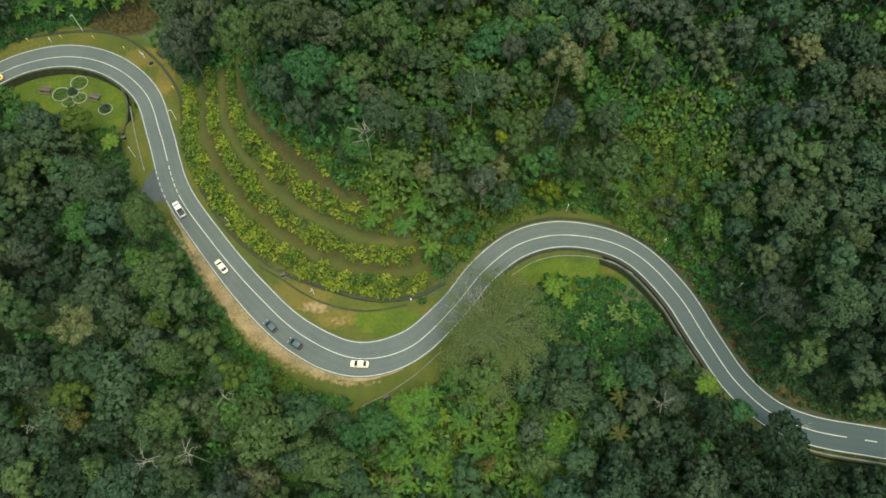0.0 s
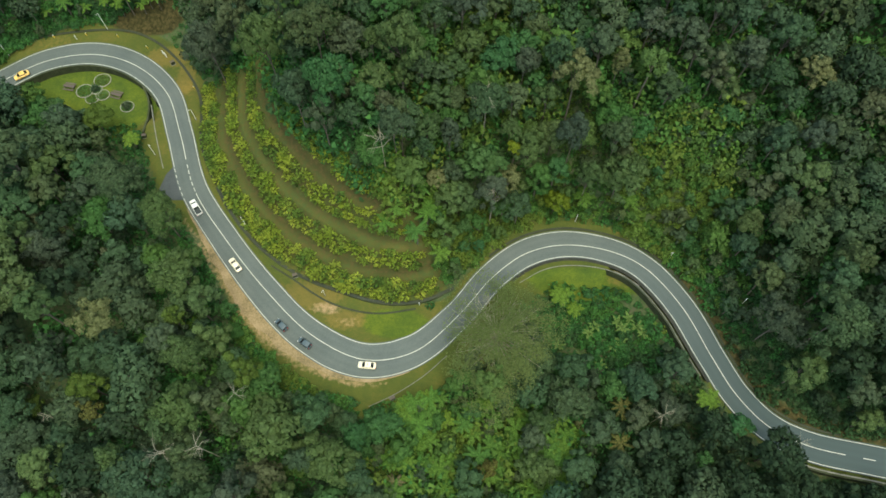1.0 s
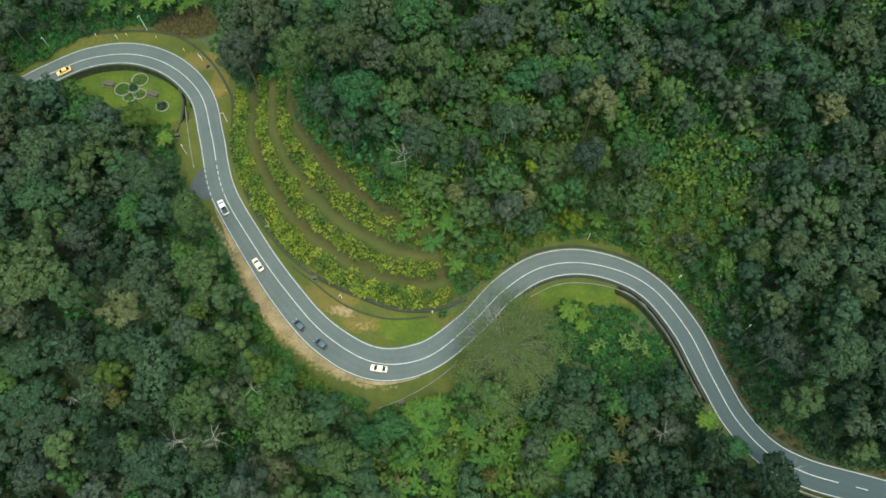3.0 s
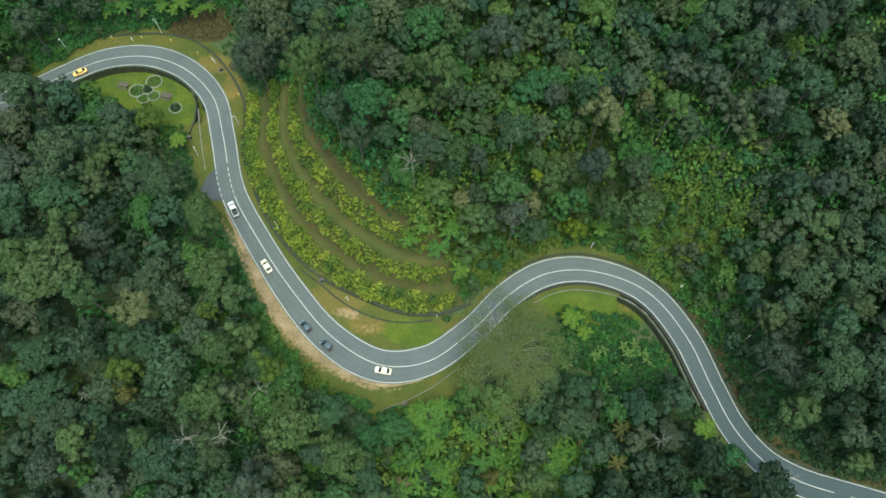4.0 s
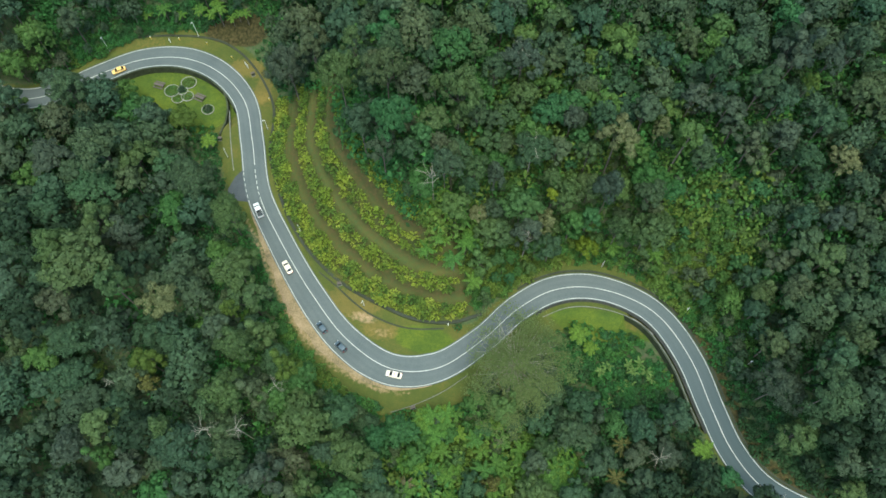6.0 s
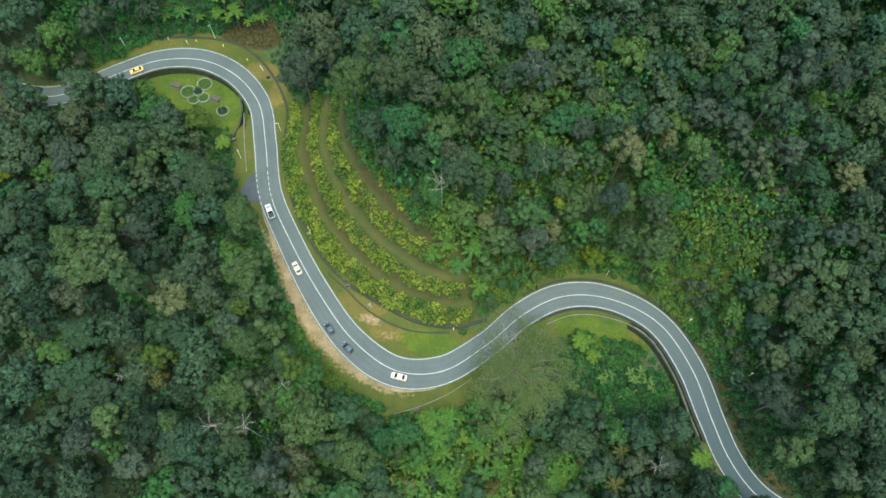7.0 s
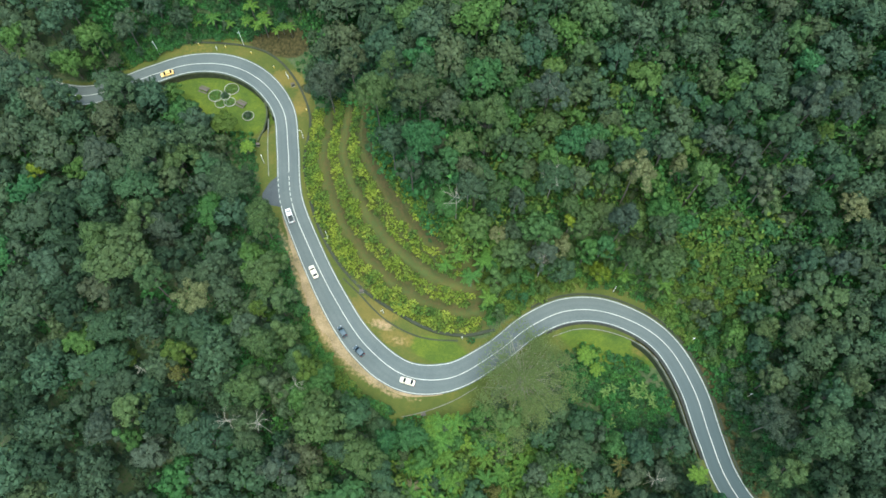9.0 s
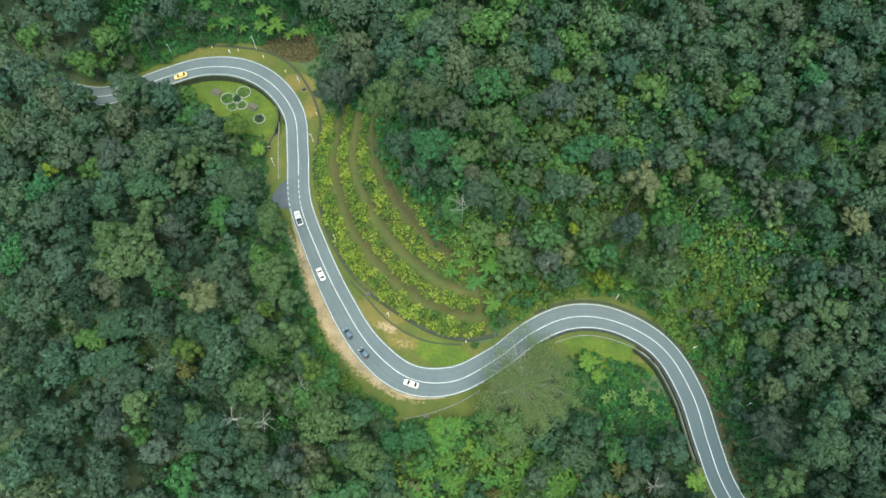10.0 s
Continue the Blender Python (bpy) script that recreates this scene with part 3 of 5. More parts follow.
TONES = ("dark green", "mid-green", "fresh light green", "olive green", "pale buff-green", "blue-green", "yellow-green", "grey-green")
FOLIAGE = (M_DARK, M_MID, M_BRIGHT, M_OLIVE, M_PALE, M_BLUEGREEN, M_LIME, M_GREY)
KINDS = [tree_kind(11 + i, sh, FOLIAGE) for i, sh in enumerate(SHAPES)]
# broad crowns of the old trees
BROAD = [(6.4, 18, 10, 84, 5200, 0.52, 0.80), (6.0, 17, 10.5, 64, 4600, 0.54, 0.92), (6.8, 18, 11, 100, 5600, 0.50, 0.74)]
BROAD_KINDS = [tree_kind(60 + i, sh, FOLIAGE) for i, sh in enumerate(BROAD)]


# single crowns of the forest: tone, x, y, height, radius
CROWNS = []
CROWNS += [(0, *row) for row in (
    (-108.8, 44.4, 14.7, 5.6), (-96.2, 21.4, 13.3, 6.8), (-35.7, 92.5, 22, 4), (-29.5, 87.6, 21.5, 3.6), (78.6, 126.6, 18.3, 4), (55.5, 109.9, 11.5, 3.5), (-13.5, 84.5, 20.3, 3.8), (90.7, 37.5, 13.3, 3.9),
    (-30.8, 19.1, 16.6, 3.5), (46.4, 26.1, 13.8, 4.3), (38.8, 21.1, 13.3, 3.7), (44.1, 32.2, 11.7, 3.4))]
CROWNS += [(1, *row) for row in (
    (-107.7, 84.1, 25.7, 7), (-110.7, 78, 15, 7.6), (-83.6, 82.6, 19.3, 6.4), (-94.6, 87.9, 15.3, 4.7), (-77.4, 66.1, 6, 4.8), (-63, 14.1, 22.5, 7.1), (-54.4, 19, 19.9, 4.1), (-103.3, 13.3, 14.1, 4.1),
    (-47.2, 25.1, 14.9, 3), (-51, 29.7, 16.4, 3.8), (-53, 15.6, 21.2, 3.5), (-31.4, 103.5, 21.2, 5.1), (-23.3, 88.6, 12.4, 3.1), (-12.7, 88.4, 21.8, 3.1), (-31.2, 109.4, 19.1, 3.2), (-56, 119.1, 23.8, 4.3),
    (-5.7, 110.8, 17.7, 3.2), (8.1, 119.7, 12.5, 3.4), (-8.4, 100.7, 14.6, 3.2), (13.5, 99.4, 14.6, 3.3), (27.5, 118.6, 8.3, 4.5), (33, 108.9, 19.8, 4.2), (-0.7, 98.4, 9.6, 3), (57.9, 114.9, 20.8, 3.7))]
CROWNS += [(1, *row) for row in (
    (63.1, 113.8, 16.8, 4.1), (59.7, 105.1, 14.4, 3.2), (72.8, 104.3, 14.6, 3.6), (49, 102.1, 13.2, 3.1), (-7.6, 85.8, 15.3, 2.3), (76.6, 86.6, 15.1, 4.5), (74.9, 75, 15, 3.5), (74, 90.6, 17.7, 3.5),
    (87.9, 79.4, 12.8, 3.6), (71.9, 82.3, 13.3, 3.5), (38, 92.9, 18.3, 3.7), (72, 61.8, 14.8, 3.5), (85.2, 61.3, 19.2, 3.4), (75.5, 64.7, 13.8, 3.8), 
    (-29.8, 27.7, 15.1, 4.3), (34.4, 33.6, 6, 3.5))]
CROWNS += [(2, *row) for row in (
    (-89.3, 75.5, 13.5, 6.3), (-85, 9.2, 16.1, 2.9), (-109.2, 29.8, 12.8, 4.5), (-27.6, 91.6, 23, 5.2), (40.8, 124.2, 11.1, 2.3), (65.4, 84.5, 6, 3), (-39.9, 35.5, 15.1, 3.8), (57.3, 22.8, 11.6, 2.4))]
CROWNS += [(3, *row) for row in (
    (-101.9, 86.8, 18.3, 5.7), (-105.2, 66.5, 19.3, 4.9), (-70.3, 73.6, 18, 5.5), (-101.9, 52.8, 23.4, 8.6), (-111.5, 56, 21.3, 5.5), (-92, 48.3, 25.4, 4.1), (-63.2, 58.3, 19.4, 5.9), (-58.6, 52.1, 17.3, 4.9),
    (-57.5, 39.2, 20.1, 5), (-53.2, 43.9, 15.6, 3.7), (-56.2, 27.4, 21.2, 5.2), (-86.8, 15.5, 19.1, 4.5), (-68.4, 16.9, 22.8, 3.3), (-41.5, 111.2, 23.3, 2.7), (-43.4, 104.1, 25.2, 5.6), (-12.4, 101.5, 22.7, 5.3),
    (-17.8, 96.5, 9.8, 3.7), (-12.9, 99.1, 14.7, 2.6), (-19, 101.8, 14.3, 2), (-10.9, 115.2, 15.3, 2.7), (-1.1, 105.9, 8.5, 3.6), (4.8, 113.2, 6, 2.2), (9.9, 111.6, 6, 3.1), (21, 100, 15.6, 3))]
CROWNS += [(3, *row) for row in (
    (32.5, 121.6, 13.2, 2.2), (63.1, 103.6, 12.2, 2.9), (12.8, 94.1, 13, 2.7), (-0.9, 79.5, 11.8, 4.2), (32.6, 86.3, 19.5, 3.1), (81.2, 82.6, 15.2, 4.5), (69.1, 74.8, 13.5, 2.9), (93.6, 32, 10.8, 3),
    (-24.8, 18.9, 18, 6.3), (-34, 11, 19.3, 3.4), (21.3, 29.2, 14.1, 3))]
CROWNS += [(4, *row) for row in (
    (37.5, 106.7, 16.1, 2.2), (81.4, 104.2, 14.2, 3.6))]
CROWNS += [(5, *row) for row in (
    (-119.7, 67.5, 15.4, 5.4), (-100.8, 35.2, 16.4, 6.1), (-83.5, 40, 12.4, 4.6), (-74.1, 38.2, 13.8, 5.4), (-98.9, 26.3, 15.7, 5.7), (-22.5, 111.4, 12.7, 3.3), (6.7, 96.8, 17.4, 5), (22.6, 104.5, 21.5, 3.5),
    (50.4, 121.5, 21.4, 4.7), (47.6, 118.9, 17.7, 2.8), (74.9, 111.2, 16.2, 4.2), (15.9, 80.5, 15.4, 3.7), (66.5, 78, 13.8, 3.2), (76.9, 100, 13, 3.3), (82.3, 57.6, 19.6, 4), (-18.7, 15.6, 16.6, 3.7),
    (29.3, 19.9, 14, 4.2))]
CROWNS += [(6, *row) for row in (
    (-97, 104.9, 9.8, 3.8), (-79.4, 32.6, 18.2, 3.8), (-61.9, 47.4, 19.6, 2.4), (-43.3, 35.4, 23.4, 3.1), (-95.3, 29.5, 9.3, 2.2), (17.4, 123, 10.2, 2.4), (68.6, 116.6, 17.8, 1.9))]
CROWNS += [(7, *row) for row in (
    (-124.2, 82.3, 17.6, 5.6), (-99.1, 66.4, 15.6, 5.2), (-95.4, 44.6, 6.6, 3.8), (-98.5, 65.1, 8.1, 4.6), (-43, 10.9, 27.6, 4.7), (-91.9, 9.4, 19.4, 4.6), (-78.1, 7.1, 15.9, 4.8), (-63.4, 117.1, 23.6, 5.8),
    (0.5, 115.9, 15.6, 5.4), (15.3, 105.1, 15.6, 3), (52.1, 112.1, 14.5, 4.1), (43.9, 113.9, 15.7, 3.7), (63.3, 123, 21.8, 4.4), (73.4, 124.2, 15.9, 3.3), (66, 107.1, 16.8, 3.8), (-1.4, 89.9, 16.2, 2.9),
    (9.2, 80.3, 21.1, 4.1), (27.7, 92.6, 19.7, 3.6), (81.3, 90.7, 16.4, 3.6), (73, 51.2, 20.3, 5.5), (65.3, 123.5, 19.7, 3.5), (52.7, 34.1, 7.9, 3.8))]


def stand(tone, x, y, h, r, i):
    """A forest tree whose crown has its own height and radius, on a trunk as long as it needs."""
    wide = r > 4.9
    k = i % len(BROAD) if wide else (i * 3) % len(SHAPES)
    shape, kind = (BROAD if wide else SHAPES)[k], (BROAD_KINDS if wide else KINDS)[k][tone]
    sc = r / shape[0]
    squat = min(1.45, max(0.75, (h - 1.5) / (shape[1] * sc)))
    root = new("broadleaf_tree")
    root.empty_display_size = 0.5
    root.matrix_world = pose(x, y, float(height([x], [y])[0]) - 0.6, 0, 0, i * 67 % 360)
    for nm, me, m in (("trunk", kind[0], Matrix.Diagonal((sc, sc, (h + 0.6) / shape[1], 1))),
                      ("crown", kind[1], Matrix.Translation((0, 0, h + 0.6 - shape[1] * sc * squat)) @ Matrix.Diagonal((sc, sc, sc * squat, 1)))):
        ob = new(nm, me)
        ob.parent, ob.matrix_local = root, m
    size = "broad" if wide else "small" if r < 2.8 else "middle-sized"
    tagged(root, size + " " + TONES[tone] + " forest tree with a lumpy domed crown", "tree", "forest trees with crowns of their own")


for i, row in enumerate(CROWNS):
    stand(*row, i)


def open_zone(x, y):
    """Road, verges and gardens that stay in the camera's sight, clear of crowns."""
    d, st = near_road(x, y)
    up = along(st, [-140, -1, -27, -1, -25, 2, -19, 2, -17, -1, -6, -1, 0, 6, 14, 8.5, 24, 10.5, 45, 11, 60, 9, 75, 8, 108, 10, 118, 20, 170, 20, 182, 4.5, 200, 5, 212, 8, 228, 6, 240, 5.0, 310, 5.0])
    dn = along(st, [-140, -1, -27, -1, -25, 3, -19, 3, -17, -1, -4, -1, 2, 3.6, 50, 4.5, 58, 7, 62, 9, 85, 8.5, 92, 5.5, 110, 7.0, 122, 7.8, 130, 10.5, 140, 11.0, 150, 11.5, 165, 10.5, 172, 7, 205, 8, 230, 8, 240, 6, 260, 5, 266, 4.5, 272, 2.5, 280, 0.5, 288, -0.5, 294, 4, 310, 5])
    e, f = terrace_depth(x, y)
    x, y = np.ravel(x), np.ravel(y)
    hit = np.where(d > 0, d < up, -d < dn)
    hit |= (f > np.where(e > 4, 0.055, 0.01)) & (f < 0.99) & (e > -1) & (e < 23.0 - 4 * smooth(0.72, 1.0, f))
    hit |= np.hypot((x + 102.0) / 15.5, (y - 119.0) / 7.0) < 1
    hit |= np.hypot((x + 92.0) / 7.0, (y - 111.5) / 6.5) < 1
    hit |= np.hypot((x - 38) / 17, (y - 57) / 11) < 1
    hit |= np.hypot((x + 91) / 11, (y - 141) / 5) < 1
    return hit


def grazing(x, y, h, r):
    """Ground round a crown, spread with its height, that it would hide from the camera."""
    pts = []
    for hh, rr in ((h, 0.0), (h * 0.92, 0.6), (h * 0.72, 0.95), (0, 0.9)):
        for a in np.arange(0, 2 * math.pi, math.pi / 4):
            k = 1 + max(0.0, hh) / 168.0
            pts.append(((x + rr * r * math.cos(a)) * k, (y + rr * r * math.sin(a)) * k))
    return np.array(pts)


def leaf_lightness(x, y):
    """How light the leaf tint is: high on young slopes, low in old forest, shade of dark gaps put in."""
    k = 1 + shoulders(x, y) / 160
    x, y = x * k, y * k
    v = 0.36 + 0.15 * blob(x, y, 20, 118, 45, 25) + 0.65 * blob(x, y, 57, 86, 17, 20) + 0.78 * blob(x, y, 7, 24, 25, 13) + 0.55 * blob(x, y, -8, 74, 14, 12) + 0.35 * blob(x, y, 16, 81, 20, 10) + 0.25 * blob(x, y, 8, 112, 22, 14)
    v = v + 0.2 * blob(x, y, -62, 45, 20, 22) - 0.14 * blob(x, y, 92, 52, 24, 36) - 0.2 * blob(x, y, -142, 150, 22, 14) - 0.48 * blob(x, y, 80, 16, 40, 28) + 0.15 * blob(x, y, -150, 100, 50, 50) - 0.38 * blob(x, y, -92, 14, 26, 18) - 0.15 * blob(x, y, -106, 92, 18, 14) - 0.10 * blob(x, y, -105, 150, 40, 14) + 0.15 * blob(x, y, -120, 95, 40, 20) + 0.05 * blob(x, y, -125, 145, 30, 14) + 0.5 * blob(x, y, 10, 77, 15, 9) + 0.12 * blob(x, y, 15, 105, 30, 22) + 0.25 * blob(x, y, 45, 54, 14, 10) + 0.25 * blob(x, y, -33, 40, 9, 6) + 0.22 * blob(x, y, -43, 37, 11, 8) - 0.25 * blob(x, y, 32, 16, 8, 7) - 0.42 * blob(x, y, 66, 26, 28, 16) - 0.4 * blob(x, y, 50, 30, 14, 12) - 0.12 * blob(x, y, -75, 12, 25, 14) + 0.14 * blob(x, y, 22, 98, 38, 28) - 0.32 * blob(x, y, -106, 42, 32, 34) - 0.25 * blob(x, y, 88, 26, 22, 18) + 0.22 * blob(x, y, -64, 72, 12, 20) + 0.2 * blob(x, y, -45, 46, 16, 8) + 0.15 * blob(x, y, -2, 72, 14, 8)
    return v


CLEARED = [(12.2, 44.0, 7.0), (26.7, 100.7, 4.5), (-81.5, 48.7, 7.0), (25.7, 84.5, 3.0), (80.9, 48.6, 7.0), (78.2, 41.0, 5), (-77.5, 27.2, 3.5), (-15.9, 81.4, 2.5), (-57.6, 18.3, 2.0), (49.3, 32.5, 2.5), (-88.6, 26.5, 3.0), (-11.1, 15.6, 3.0), (43.0, 103.1, 3.8), (60.2, 36.2, 2.6), (65.6, 30.6, 3.4), (28.4, 41.6, 5.5), (40.2, 26.3, 3.5), (41.2, 34.8, 3.5), (-87.6, 101.2, 4.0), (-87.5, 97.0, 8.0)]


def grow_forest():
    rng = np.random.default_rng(5)
    n = 60000
    x, y = rng.uniform(-225, 185, n), rng.uniform(-30, 225, n)
    keep = (x > -118 - 0.58 * (y + 14)) & (x < 114) & (y < 174 + 0.12 * x) & (y > np.where(x < -20, -22, -10))
    x, y = x[keep], y[keep]
    n = len(x)
    z = height(x, y)
    kind = rng.integers(0, len(SHAPES), n)
    scale = np.where(rng.random(n) < 0.62, np.clip(rng.normal(0.86, 0.19, n), 0.55, 1.35), rng.uniform(0.38, 0.62, n))
    scale = scale * np.where((y > 70) & (x > -25), 0.88, 1.0)
    shape = np.array([q[:2] for q in SHAPES])
    radius, tops = shape[kind, 0] * scale, shape[kind, 1] * scale
    order = np.argsort(-radius + rng.normal(size=n) * 0.5)
    z = z - 3.0 * scale
    rel = z - plane(x, y)
    near = open_zone(x, y)
    for cx, cy, cr in CLEARED:
        near |= np.hypot(x - cx, y - cy) < cr * 0.75 + 0.45 * radius
    for tone, cx, cy, h, cr in CROWNS:
        near |= np.hypot(x - cx, y - cy) < 0.60 * (cr + radius)
    d, st = near_road(x, y)
    near |= np.abs(d) < 5.6
    gx, gy = x, y
    k = 1 + shoulders(x, y) / 160
    x, y = x * k, y * k
    near |= (radius > 2.4) & (d > 0) & (d < 12) & (st > 185)
    near |= (radius > 2.0) & (blob(x, y, 57, 90, 15, 20) > 0.45)
    near |= (radius > 1.9) & (blob(x, y, 9, 23, 29, 13) > 0.38) & (rng.random(n) < 0.95)
    near |= (radius > 2.3) & (blob(x, y, 10, 79, 14, 7) > 0.35)
    near |= (radius > 1.7) & ((blob(x, y, -112, 146, 26, 8) > 0.4) | (blob(x, y, -138, 131, 14, 9) > 0.4))
    x, y = gx, gy
    near |= (d < 0) & (d > -9) & (st > -2) & (st < 62)
    pack = 0.60 + 0.16 * np.clip(blob(x, y, -95, 35, 42, 38), 0, 1)
    cells, kept = {}, []
    for i in order:
        if near[i]:
            continue
        cx, cy = int(x[i] // 8), int(y[i] // 8)
        if any((x[i] - x[j])**2 + (y[i] - y[j])**2 < (pack[i] * (radius[i] + radius[j]))**2 for a in (-1, 0, 1) for b in (-1, 0, 1) for j in cells.get((cx + a, cy + b), ())):
            continue
        # crowns that would hide open ground from the camera are left out
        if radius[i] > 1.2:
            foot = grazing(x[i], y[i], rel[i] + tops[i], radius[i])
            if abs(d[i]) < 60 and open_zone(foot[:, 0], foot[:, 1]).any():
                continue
        cells.setdefault((cx, cy), []).append(i)
        kept.append(i)
    fresh = leaf_lightness(x, y) + rng.normal(size=n) * 0.27
    return [(x[i], y[i], z[i], int(kind[i]), scale[i], rng.uniform(0, 360), fresh[i]) for i in kept]


TREES = sorted(grow_forest(), key=lambda q: math.hypot(q[0] + 5, (q[1] - 62) * 1.2) - 20 * q[4])
for x, y, z, k, sc, turn, fresh in TREES[:155]:
    tone = 0 if fresh < 0.33 else 1 if fresh < 0.62 else 2
    if turn % 19 < 2.4:
        tone = 3 if turn % 19 < 1.9 else 4
    plant(KINDS[k][tone], x, y, sc, turn, sink=3.0 * sc, label=TONES[tone] + " broadleaf forest tree with a lumpy domed crown", group="forest trees along the road")


def far_forest(rows):
    """The rest of the forest, one mass of crowns and trunks."""
    rng = np.random.default_rng(8)
    base = [crown_points(np.random.default_rng(40 + i), r, top, low, int(lobes * 0.85), 1500, size * 1.26, lobe * 1.05) for i, (r, top, low, lobes, count, size, lobe) in enumerate(SHAPES)]
    vs, tints, tr, soft = [], [], [], []
    for x, y, z, k, s, turn, fresh in rows:
        v, lc, nr = base[k]
        n = max(520, int(1500 * min(1, s * s * 1.08)))
        grow = min(1.35, (1500 / n) ** 0.3)
        v = v[:3 * n].reshape(-1, 3, 3)
        mid = v.mean(1, keepdims=True)
        v = (mid + (v - mid) * grow).reshape(-1, 3)
        c, sn = math.cos(turn), math.sin(turn)
        rot = np.array([[c, -sn, 0], [sn, c, 0], [0, 0, 1]])
        vs.append(v @ rot.T * s + (x, y, z))
        soft.append(nr[:n] @ rot.T)
        tints.append(np.full(n, np.clip(fresh * 1.0 + 0.07, 0, 1)))
        a, b = tube([(0, 0, -1), (0.2, 0.1, lc[:, 2].min()), (0, 0, lc[:, 2].max())], [0.24, 0.18, 0.07], 4)
        tr.append((a * s + (x, y, z), b))
    root = tagged(new("forest"), "dense dark green rainforest covering the hillsides", "forest", kind="stuff")
    new("crowns", leaf_mesh("crowns", np.vstack(vs), M_FOREST, rng, np.concatenate(tints), np.vstack(soft))).parent = root
    new("trunks", plain_mesh("trunks", tr, M_BARK)).parent = root


far_forest(TREES[155:])


# ---- trees with a look of their own ----
def bare_parts(rng, h, girth, spread=0.55, limbs=9):
    """A leafless tree: trunk, limbs and twigs."""
    out = [tube([(0, 0, -1), (0.2, 0, h * 0.5), (0.1, 0.2, h)], [girth, girth * 0.75, girth * 0.35])]
    for i in range(limbs):
        a = i * 2.4 + rng.uniform(-0.4, 0.4)
        z0 = h * rng.uniform(0.62, 0.98)
        ln = h * spread * rng.uniform(0.28, 0.45)
        p0 = np.array([0.1, 0.1, z0])
        p2 = p0 + np.array([math.cos(a) * ln, math.sin(a) * ln, ln * rng.uniform(0.25, 0.7)])
        p1 = (p0 + p2) / 2 + rng.normal(size=3) * 0.25
        out.append(tube([p0, p1, p2], [girth * 0.5, girth * 0.36, girth * 0.14], 5))
        for j in range(4):
            q0 = p0 + (p2 - p0) * rng.uniform(0.4, 1.0)
            q2 = q0 + (p2 - p0) * 0.35 + rng.normal(size=3) * ln * 0.22
            out.append(tube([q0, (q0 + q2) / 2 + rng.normal(size=3) * 0.1, q2], [girth * 0.2, girth * 0.14, girth * 0.06], 4))
    return out


def bare_tree(x, y, h, girth, seed, label, spread=0.4):
    rng = np.random.default_rng(seed)
    me = plain_mesh("bare_crown", bare_parts(rng, h, girth, spread), M_DEADWOOD)
    plant((me,), x, y, 1, seed * 40, "bare_tree", label, "tree", names=("bare_crown",))


bare_tree(-15.9, 81.4, 19.0, 0.14, 3, "leafless tree with pale spreading limbs among green crowns")
bare_tree(-57.6, 18.3, 25.0, 0.13, 4, "leafless grey tree with forked bleached branches", 0.24)
bare_tree(-50.2, 19.6, 25.0, 0.12, 5, "leafless grey tree with forked bleached branches", 0.24)
bare_tree(49.3, 32.5, 13, 0.11, 6, "half-dead tree with bare twisting pale branches")
bare_tree(-88.6, 26.5, 15.5, 0.11, 7, "leafless tree with long bleached limbs in a forest gap", 0.24)
bare_tree(78.5, 27.0, 9, 0.08, 8, "small leafless tree leaning over the road edge")
bare_tree(9.0, 79.0, 22.0, 0.11, 9, "grey twiggy tree with bare branches above the slope", 0.24)
bare_tree(6.4, 95.5, 20.0, 0.12, 10, "tree with pale bare boughs showing through blue-green leaves")
bare_tree(0.4, 115.4, 17.5, 0.12, 11, "twiggy grey tree with a half-bare crown")
bare_tree(-44.2, 30.4, 21.5, 0.10, 12, "leafless tree with a short bleached fork", 0.24)


def own_tree(x, y, shape, mat, seed, scale, name, label, turn=0):
    plant(tree_kind(seed, shape, (mat,))[0], x, y, scale, turn, name, label)


own_tree(26.7, 100.7, (4.8, 24, 17, 34, 2400, 0.5, 0.95), M_PALE, 71, 1.0, "pale_crowned_tree", "tall tree with a pale buff-olive crown above the forest")
own_tree(-79.4, 46.7, (5.0, 20, 15.5, 44, 2400, 0.5, 0.9), M_PALE, 72, 1.0, "pale_crowned_tree", "pale olive flat-topped tree with twigs showing through")
own_tree(13.8, 90.6, (1.7, 13, 10, 10, 600, 0.4, 1.6), M_YELLOW, 73, 1.0, "yellow_green_tree", "slim tree with a small bright yellow-green crown")
own_tree(25.7, 84.5, (3.6, 9, 2.5, 22, 1800, 0.45, 1.2), M_YELLOW, 74, 1.0, "yellow_green_tree", "bushy yellow-green young tree above the road bend")
own_tree(43.0, 103.1, (3.4, 22, 16, 22, 1900, 0.5, 1.2), M_BRIGHT, 75, 1.0, "broadleaf_tree", "slender pale-trunked tree with a fresh green crown")
own_tree(80.9, 48.6, (6.8, 25, 15, 70, 5200, 0.52, 0.85), M_MID, 76, 1.0, "broadleaf_tree", "huge spreading forest tree with a lumpy green crown")
own_tree(78.2, 41.0, (4.8, 17, 10, 44, 3200, 0.5, 0.85), M_OLIVE, 77, 1.0, "broadleaf_tree", "olive-yellow broadleaf tree on the slope above the road")
own_tree(-77.5, 27.2, (3.0, 16, 12.5, 26, 1000, 0.42, 0.9), M_ORANGE, 78, 1.0, "flowering_tree", "small tree covered in orange-yellow blossom")
own_tree(-140.9, 72.9, (2.6, 16, 12, 16, 900, 0.5, 1.2), M_YELLOW, 79, 1.0, "yellow_green_tree", "slim tree with a small bright yellow-green crown")


